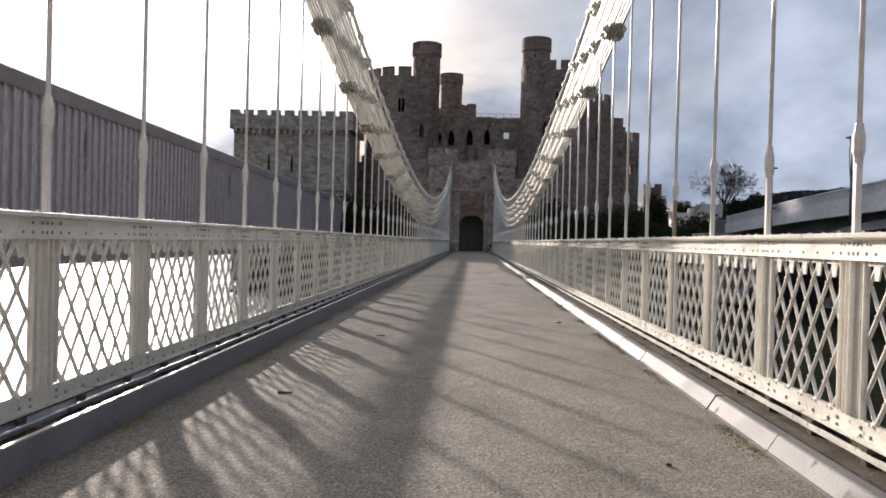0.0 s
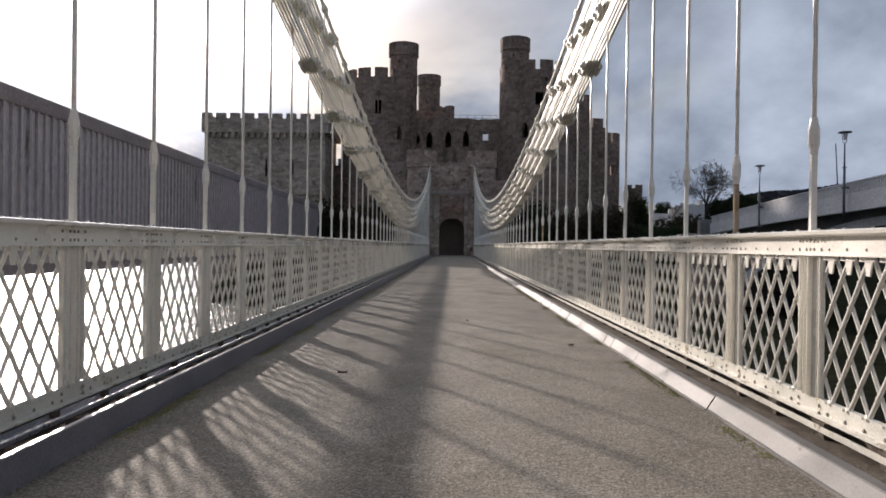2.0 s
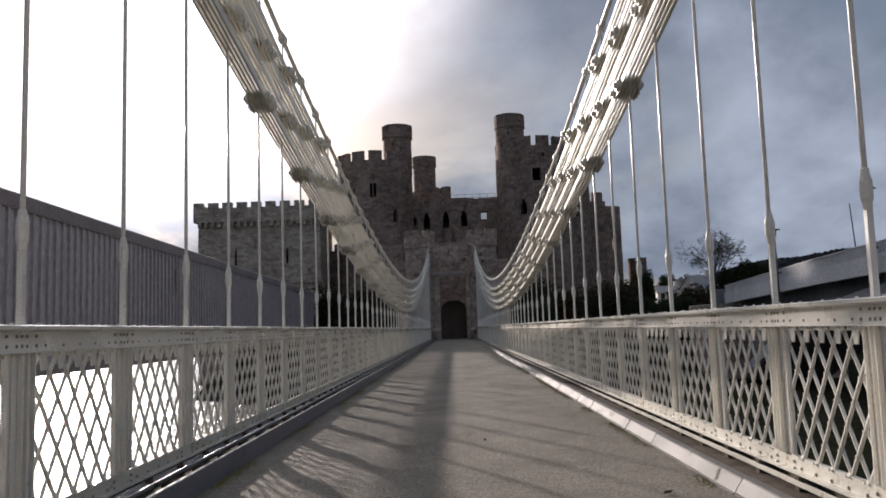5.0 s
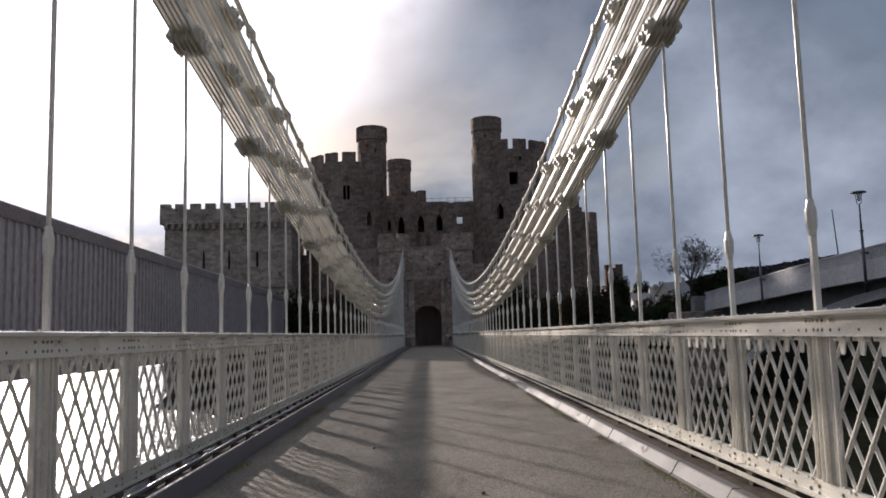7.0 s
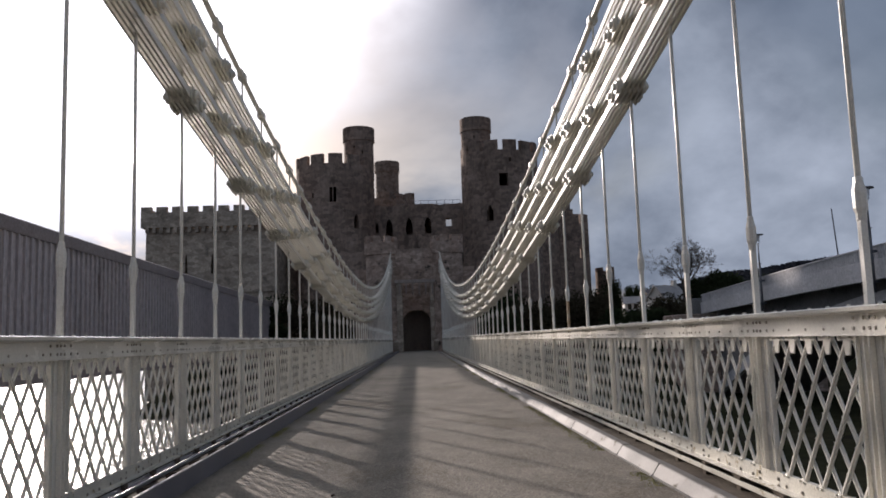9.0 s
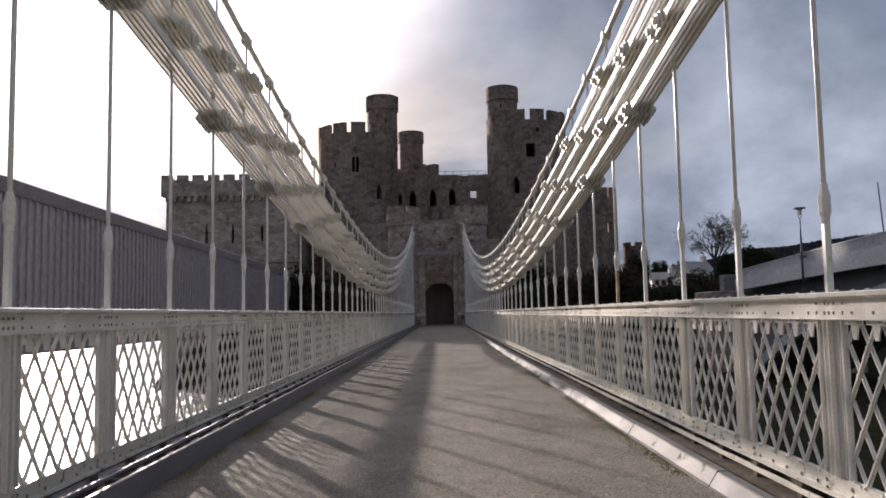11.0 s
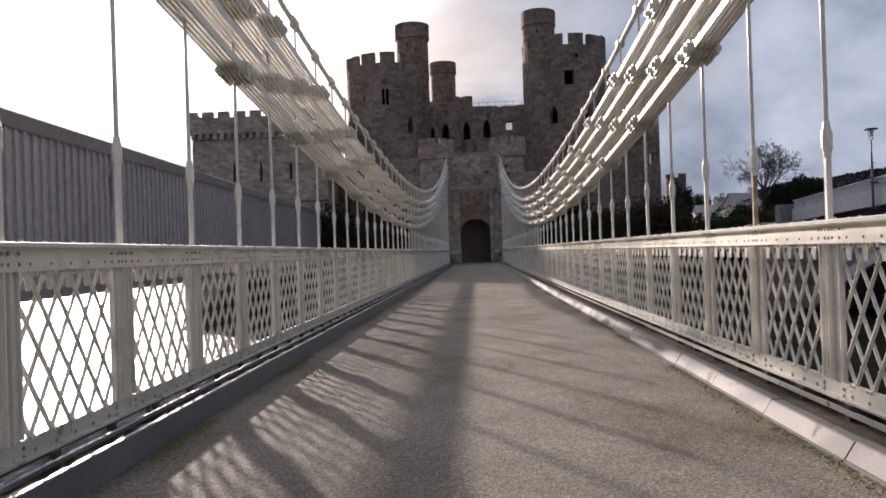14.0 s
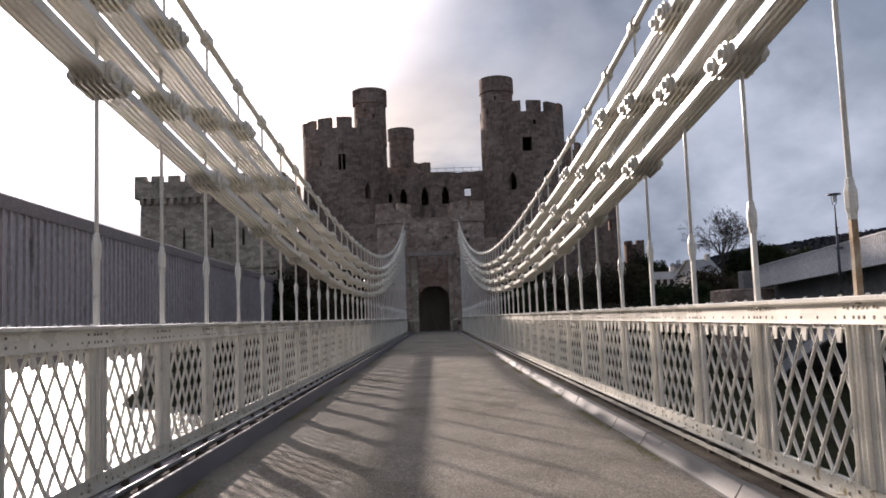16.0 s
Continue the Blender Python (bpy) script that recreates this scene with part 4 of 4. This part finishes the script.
box(bm, RX + 0.11, RX + 0.25, -0.075, 0.075, -0.81, -0.09)
stave = part("parapet_bar", bm, M_CONCRETE, road_bridge)
stave.matrix_basis = pose(0, RY0 + 0.2, deck_top(RY0 + 0.2))
for i in range(1, 293):
    y = RY0 + 0.2 + 0.275 * i
    again("parapet_bar", stave.data, road_bridge, pose(0, y, deck_top(y)))
ARCH_Y, ARCH_R = 50.0, 40.0
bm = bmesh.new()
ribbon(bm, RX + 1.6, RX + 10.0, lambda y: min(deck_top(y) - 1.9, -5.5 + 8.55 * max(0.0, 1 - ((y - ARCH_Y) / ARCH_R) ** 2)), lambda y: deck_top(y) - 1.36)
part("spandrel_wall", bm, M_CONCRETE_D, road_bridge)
bm = bmesh.new()
ribbon(bm, RX + 1.2, RX + 1.6, lambda y: min(deck_top(y) - 1.95, -5.6 + 8.55 * max(0.0, 1 - ((y - ARCH_Y) / ARCH_R) ** 2)),
       lambda y: min(deck_top(y) - 1.45, -4.9 + 8.45 * max(0.0, 1 - ((y - ARCH_Y) / (ARCH_R + 1)) ** 2)))
part("arch_rib", bm, M_CONCRETE, road_bridge)
bm = bmesh.new()
box(bm, RX - 2.2, RX + 12, 89.0, 95.0, -7.0, 2.9)
bevel(bm, 0.1)
part("abutment", bm, M_STONE_GATE, road_bridge)
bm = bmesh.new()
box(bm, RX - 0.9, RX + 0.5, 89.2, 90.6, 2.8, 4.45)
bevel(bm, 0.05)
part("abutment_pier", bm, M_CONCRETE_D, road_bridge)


def street_lamp(y, head):
    base = deck_top(y) - 2.75
    lamp = thing("street_lamp", "slim grey steel lamp post with a flat-hooded glass lantern", "street lamp", "lamps on the road bridge",
                 at=(RX + 0.05 * (y - 66) - 0.26, y, base))
    h = head - base
    bm = bmesh.new()
    tube(bm, (0, 0, 0), (0, 0, 3.7), 0.095, 0.085)
    box(bm, -0.11, 0.11, -0.11, 0.11, 3.70, 3.75)
    tube(bm, (0, 0, 3.74), (0, 0, h - 0.78), 0.062, 0.045)
    part("post", bm, M_STEEL, lamp)
    for z in (0.55, 2.3):
        bm = bmesh.new()
        box(bm, -0.11, 0.30, -0.12, 0.12, z, z + 0.14)
        bevel(bm, 0.015)
        part("bracket", bm, M_STEEL, lamp)
    for side in (-1, 1):      # curved arms up to the hood
        bm = bmesh.new()
        pts = [(0.0, h - 0.82), (0.22, h - 0.74), (0.26, h - 0.60), (0.30, h - 0.36), (0.40, h - 0.10)]
        for (x, z), (x2, z2) in zip(pts, pts[1:]):
            tube(bm, (0, side * x, z), (0, side * x2, z2), 0.026, n=6)
        part("arm", bm, M_STEEL, lamp)
    bm = bmesh.new()
    lathe(bm, [(0.05, h - 0.60), (0.09, h - 0.55), (0.13, h - 0.20), (0.13, h - 0.11)], 10)
    part("lantern", bm, M_GLASS, lamp, "clear pale glass lantern")
    bm = bmesh.new()
    lathe(bm, [(0.44, h - 0.105), (0.46, h - 0.07), (0.40, h - 0.02), (0.10, h + 0.02)], 14)
    part("hood", bm, M_STEEL, lamp, "dark flat hood")


for y, head in ((72.24, 8.66), (55.54, 9.2), (39.0, 9.7)):
    street_lamp(y, head)
pole = thing("flag_pole", "thin pale leaning pole on the road bridge", "pole", at=(37.4, 79.8, deck_top(79.8) - 0.92))
bm = bmesh.new()
tube(bm, (0.35, 0, 0), (-0.1, 0, 7.5), 0.075, 0.05)
part("pole_shaft", bm, M_STEEL, pole)


# ---------------------------------------------------------------- land and water
def smooth(a, b, v):
    t = min(1.0, max(0.0, (v - a) / (b - a)))
    return t * t * (3 - 2 * t)


def land(x, y):
    """Height of the ground: river bed, the castle's bank, the town and the hills."""
    bank = smooth(90, 99, y + 0.06 * abs(x) * (x < 0)) if abs(x) < 24 else smooth(84, 97, y)
    bank *= smooth(-32, -27, x) if y < 1500 else 1.0
    z = max(-8.5 + 3.3 * smooth(5, 13, x) * smooth(-200, -60, y), -8.5 + bank * 7.3)     # dark bank to the north, added to cover the bright water
    z += smooth(100, 112, y) * 1.8 * (-39 < x < 60)
    z += smooth(120, 320, y) * 9 * smooth(15, 60, x)
    hills = noise.noise(Vector((x * 0.0016, y * 0.0016, 3.0))) * 18 + noise.noise(Vector((x * 0.006, y * 0.006, 8.0))) * 6
    far = smooth(450, 1000, math.hypot(x, y))
    z += far * (16 + 0.5 * hills) * (0.35 + 0.65 * smooth(0, 200, y))
    z += (73 + hills * 0.6) * smooth(450, 900, y) * smooth(320, 610, x)
    return z


def axis(fine0, fine1, step, far, count):
    inner = list(np.arange(fine0, fine1 + 0.01, step))
    a = [fine0 - (far - abs(fine0)) * (i / count) ** 2.2 for i in range(count, 0, -1)]
    b = [fine1 + (far - abs(fine1)) * (i / count) ** 2.2 for i in range(1, count + 1)]
    return a + inner + b


gx, gy = axis(-60, 100, 5, 3200, 22), axis(60, 260, 4, 3200, 22)
bm = bmesh.new()
grid = [[bm.verts.new((x, y, land(x, y))) for y in gy] for x in gx]
for i in range(len(gx) - 1):
    for j in range(len(gy) - 1):
        bm.faces.new((grid[i][j], grid[i + 1][j], grid[i + 1][j + 1], grid[i][j + 1])).smooth = True
tagged(part("ground", bm, M_LAND), "dark rough grass and mud river bank", "ground", kind="structure")
bm = bmesh.new()
vs = [bm.verts.new(c) for c in ((-1500, -1500, -5.5), (1500, -1500, -5.5), (1500, 1500, -5.5), (-1500, 1500, -5.5))]
bm.faces.new(vs)
tagged(part("water", bm, M_WATER), "bright rippled river water under the bridge", "river", kind="structure")


# ---------------------------------------------------------------- plants
def bare_tree(at, height, label, seed):
    """A short trunk that forks low into rising limbs; twigs end on a rounded, lobed crown."""
    tree = thing("tree", label, "tree", at=at)
    r = random.Random(seed)
    trunk, crown = bmesh.new(), bmesh.new()

    def grow(p, d, length, rad, depth):
        target = trunk if depth < 2 else crown
        steps = 4 if depth < 2 else 3
        for s in range(steps):
            lift = 0.10 if depth < 3 else 0.02
            d = (d + Vector((r.uniform(-1, 1), r.uniform(-1, 1), r.uniform(-0.6, 0.6) + lift)) * (0.13 + 0.04 * depth)).normalized()
            q = p + d * length / steps
            nr = rad * 0.88
            tube(target, p, q, max(rad, 0.017), max(nr, 0.014), n=6 if depth < 2 else 3, caps=False)
            p, rad = q, nr
            if 1 <= depth < 6 and r.random() < 0.55:
                side = d.orthogonal().normalized()
                side.rotate(Matrix.Rotation(r.uniform(0, 6.28), 3, d))
                grow(p, (d * 0.7 + side * 0.75).normalized(), length * r.uniform(0.45, 0.62), rad * 0.5, depth + 1)
        if depth < 6:
            for k in range(2):
                side = d.orthogonal().normalized()
                side.rotate(Matrix.Rotation(3.14 * k + r.uniform(-0.7, 0.7), 3, d))
                grow(p, (d * 0.85 + side * r.uniform(0.35, 0.6)).normalized(), length * r.uniform(0.55, 0.72), rad * 0.66, depth + 1)

    top = Vector((0, 0, height * 0.46))
    tube(trunk, (0, 0, -0.5), top, height * 0.034, height * 0.028, n=8, caps=False)
    for k in range(7):
        a = 6.28 * k / 7 + r.uniform(-0.3, 0.3)
        out = (0.50, 0.18)[k % 2]
        grow(top - Vector((0, 0, r.uniform(0, 0.6))), Vector((math.cos(a) * out, math.sin(a) * out, 0.9)).normalized(), height * 0.30, height * 0.014, 1)
    part("trunk", trunk, M_BARK, tree)
    part("crown", crown, M_BARK, tree, "bare winter twigs")
    return tree


def clump(name, at, size, count, leaf, mat, seed, label, category):
    """A bush or dense tree: many small leaves in an uneven cloud round a short stem."""
    ob = thing(name, label, category, at=at)
    r = random.Random(seed)
    lobes = [(Vector((r.uniform(-0.6, 0.6) * size[0], r.uniform(-0.6, 0.6) * size[1], r.uniform(0.25, 0.75) * size[2])), r.uniform(0.28, 0.5)) for _ in range(12)]
    bm = bmesh.new()
    for _ in range(count):
        c, s = r.choice(lobes)
        v = Vector((r.gauss(0, 1), r.gauss(0, 1), r.gauss(0, 1))).normalized() * (r.random() ** 0.4) * s
        p = c + Vector((v.x * size[0], v.y * size[1], v.z * size[2]))
        if p.z < -0.3:
            p.z = -p.z * 0.3
        a = Vector((r.gauss(0, 1), r.gauss(0, 1), r.gauss(0, 1))).normalized() * leaf * r.uniform(0.6, 1.3)
        b = a.orthogonal().normalized() * leaf * r.uniform(0.4, 0.9)
        bm.faces.new([bm.verts.new(p + o) for o in (-a, b * 0.8, a, -b * 0.8)])
    part("crown", bm, mat, ob)["kind"] = "stuff"
    bm = bmesh.new()
    for _ in range(4):
        c, s = r.choice(lobes)
        tube(bm, (c.x * 0.2, c.y * 0.2, -1.5), c, 0.05 * size[2] ** 0.5, 0.03, n=5, caps=False)
    part("trunk", bm, M_BARK, ob)
    return ob


bare_tree((43.2, 137.0, 3.4), 10.8, "bare winter tree with a rounded crown against the sky", 12)
clump("evergreen", (49.3, 137, 3.2), (4.6, 3, 7.0), 11000, 0.26, M_LEAF, 3, "dense dark evergreen trees beside the bare tree", "tree")
clump("evergreen", (54.5, 139, 3.0), (4.2, 3, 6.4), 9000, 0.26, M_LEAF, 4, "dense dark evergreen trees beside the bare tree", "tree")
clump("evergreen", (46.2, 136, 3.2), (3.4, 3, 6.2), 8000, 0.26, M_LEAF, 8, "dense dark evergreen trees beside the bare tree", "tree")
clump("evergreen", (36.5, 158, 4.0), (2.6, 2, 7.5), 4000, 0.20, M_LEAF, 5, "small dark conifer behind the roofs", "tree")
clump("evergreen", (66.5, 250, 8.5), (3.4, 3, 7), 3500, 0.3, M_LEAF, 6, "small dark conifer behind the roofs", "tree")
clump("evergreen", (73.5, 255, 8.5), (4.0, 3, 7), 3500, 0.3, M_LEAF, 7, "small dark conifer behind the roofs", "tree")
k = 0
for x, y, sx, sz in ((15, 110, 5, 5), (21, 112, 5, 6), (27, 108, 5, 4.5), (32, 112, 5, 5), (37, 106, 5, 4.5), (24, 98, 4, 3.5), (31, 99, 4, 3.2), (16, 101, 4, 4), (10, 106, 3, 5),
                     (-10, 106, 4, 5), (-14, 112, 5, 7), (-20, 110, 5, 6), (-27, 111, 5, 5), (38, 120, 5, 4.5), (36, 146, 5, 4.5), (41, 149, 5, 3.6), (46.5, 147, 5, 3.4), (52, 151, 5, 3.8), (58, 150, 5, 5), (44, 124, 5, 4), (10.5, 112, 4, 7), (-9, 113, 4, 8)):
    k += 1
    clump("bush", (x, y, land(x, y) - 0.2), (sx, 2.5, sz), 4200, 0.26, M_SCRUB if k % 3 else M_LEAF, 20 + k, "brown winter scrub on the bank below the castle", "bush")
for i, x in enumerate(range(-300, 460, 26)):
    yy = 300 + 30 * math.sin(i * 1.7)
    clump("tree_belt", (x, yy, land(x, yy) - 0.5), (17, 5, 7.5), 2400, 0.5, M_LEAF if i % 2 else M_SCRUB, 60 + i, "far dark woodland on the rising ground", "woodland")


# winter woods that cover the far hill
r = random.Random(77)
verts, faces = [], []
for _ in range(52000):
    d, az = 480 + 1700 * r.random() ** 1.5, radians(r.uniform(14, 37))
    x, y = d * math.sin(az), d * math.cos(az)
    z = land(x, y)
    if z < 9:
        continue
    p = Vector((x, y, z + r.uniform(0, 5)))
    a = Vector((r.gauss(0, 1), r.gauss(0, 1), r.gauss(0, 1))).normalized() * r.uniform(1.5, 3.0) * (0.6 + d / 1600)
    b = a.orthogonal().normalized() * r.uniform(1.2, 2.4) * (0.6 + d / 1600)
    faces.append(tuple(range(len(verts), len(verts) + 4)))
    verts += [p - a, p + b, p + a, p - b]
me = bpy.data.meshes.new("hill_woods")
me.from_pydata(verts, [], faces)
me.materials.append(M_WOODS)
tagged(new("hill_woods", me), "dark bare woodland covering the far hillside", "woodland", kind="stuff")


# ---------------------------------------------------------------- houses
def house(at, turn, w, d, h, roof, wall_mat, roof_mat, label):
    ob = thing("house", label, "house", at=at)
    ob.matrix_basis = pose(*at, 0, 0, turn)
    bm = bmesh.new()
    holes = []
    for u in (0.22, 0.5, 0.78):
        for z in (0.18, 0.60):
            holes.append((w * u - 0.45, w * u + 0.45, h * z, h * z + 1.2))
    wall_grid(bm, [0, w], [-3, 0, h], holes, lambda u, z, k: Vector((u - w / 2, -d / 2 + k, z)), 0.3)
    box(bm, -w / 2, -w / 2 + 0.3, -d / 2 + 0.302, d / 2, -3, h)
    box(bm, w / 2 - 0.3, w / 2, -d / 2 + 0.302, d / 2, -3, h)
    box(bm, -w / 2 + 0.302, w / 2 - 0.302, d / 2 - 0.3, d / 2, -3, h)
    for s in (-1, 1):
        x = s * (w / 2 - 0.15)
        a = [bm.verts.new((x + o, y, z)) for o in (-0.15, 0.15) for y, z in ((-d / 2, h), (d / 2, h), (0, h + roof))]
        bm.faces.new(a[:3]); bm.faces.new(a[3:])
        for i in range(3):
            j = (i + 1) % 3
            bm.faces.new((a[i], a[j], a[3 + j], a[3 + i]))
    bmesh.ops.recalc_face_normals(bm, faces=bm.faces)
    part("wall", bm, wall_mat, ob)
    for u0, z0, z1 in {(a[0], a[2], a[3]) for a in holes}:
        bm = bmesh.new()
        box(bm, u0 - w / 2, u0 + 0.9 - w / 2, -d / 2 + 0.18, -d / 2 + 0.22, z0, z1)
        part("window", bm, M_DARK, ob)
    bm = bmesh.new()
    for s in (-1, 1):
        e = Vector((0, s * (d / 2 + 0.35), h - 0.25))
        r = Vector((0, 0, h + roof + 0.02))
        t = Vector((0, 0, 0.16))
        vs = [bm.verts.new(v + Vector((x, 0, 0))) for x in (-w / 2 - 0.3, w / 2 + 0.3) for v in (e, r, r + t, e + t)]
        for f in ((0, 1, 2, 3), (7, 6, 5, 4), (0, 4, 5, 1), (1, 5, 6, 2), (2, 6, 7, 3), (3, 7, 4, 0)):
            bm.faces.new([vs[i] for i in f])
    bmesh.ops.recalc_face_normals(bm, faces=bm.faces)
    part("roof", bm, roof_mat, ob)
    bm = bmesh.new()
    box(bm, w * 0.3, w * 0.3 + 0.8, -0.4, 0.4, h + roof * 0.6, h + roof + 1.2)
    part("chimney", bm, wall_mat, ob)


house((50.8, 170.0, 4.0), 24, 5.6, 5.4, 3.9, 2.5, M_RENDER, M_LIT_ROOF, "white rendered house with a slate roof coloured pale as if sunlit")
house((50.2, 192.0, 4.4), -8, 5.0, 5, 3.6, 1.4, M_RENDER, M_LIT_ROOF, "low white house with a roof coloured pale as if sunlit")
house((55.6, 194.0, 5.2), 70, 5.0, 5, 3.8, 1.9, M_RENDER, M_LIT_ROOF, "small white gabled house among trees")
house((59.5, 205.0, 5.0), 20, 7.0, 6, 4.0, 2.6, M_STONE_PALE, M_SLATE, "stone house with a dark slate roof")

# ---------------------------------------------------------------- small things on the deck
rng = random.Random(9)
bm = bmesh.new()
for side, x in ((1, 2.0), (-1, -2.01)):
    for i in range(12000):
        y = rng.uniform(0, 60)
        if noise.noise(Vector((x, y * 0.55, 4.0))) < (-0.05 if side > 0 else 0.08):
            continue
        xx = x - side * abs(rng.gauss(0, 0.065 if side > 0 else 0.05))
        h = rng.uniform(0.003, 0.011)
        s = rng.uniform(0.004, 0.012)
        p = Vector((xx, y, 0.002))
        vs = [bm.verts.new(p + Vector((s * math.cos(a), 1.6 * s * math.sin(a), 0))) for a in (0.3, 1.9, 3.4, 5.0)]
        top = bm.verts.new(p + Vector((rng.uniform(-1, 1) * s, 0, h)))
        for j in range(4):
            bm.faces.new((vs[j], vs[(j + 1) % 4], top))
tagged(part("moss", bm, M_MOSS), "olive moss and dirt along the foot of the kerbs", "moss", kind="stuff")


def twig(x, y, turn, length):
    ob = thing("twig", "short dark wet twig lying on the deck", "twig", "twigs on the deck", at=(x, y, 0.022))
    bm = bmesh.new()
    r = random.Random(x)
    p = Vector((-length / 2, 0, 0))
    for i in range(4):
        q = p + Vector((length / 4, r.uniform(-0.012, 0.012), r.uniform(-0.002, 0.004)))
        tube(bm, p, q, 0.011 - 0.001 * i, n=5)
        p = q
    part("stick", bm, M_TWIG, ob).matrix_basis = pose(0, 0, 0, 0, 0, turn)


for a in ((-1.24, 6.12, 12, 0.11), (-0.93, 9.95, 5, 0.09), (1.56, 12.25, 30, 0.06), (1.33, 4.44, 0, 0.03), (0.35, 15.2, 40, 0.05), (-0.7, 17.9, 80, 0.05)):
    twig(*a)
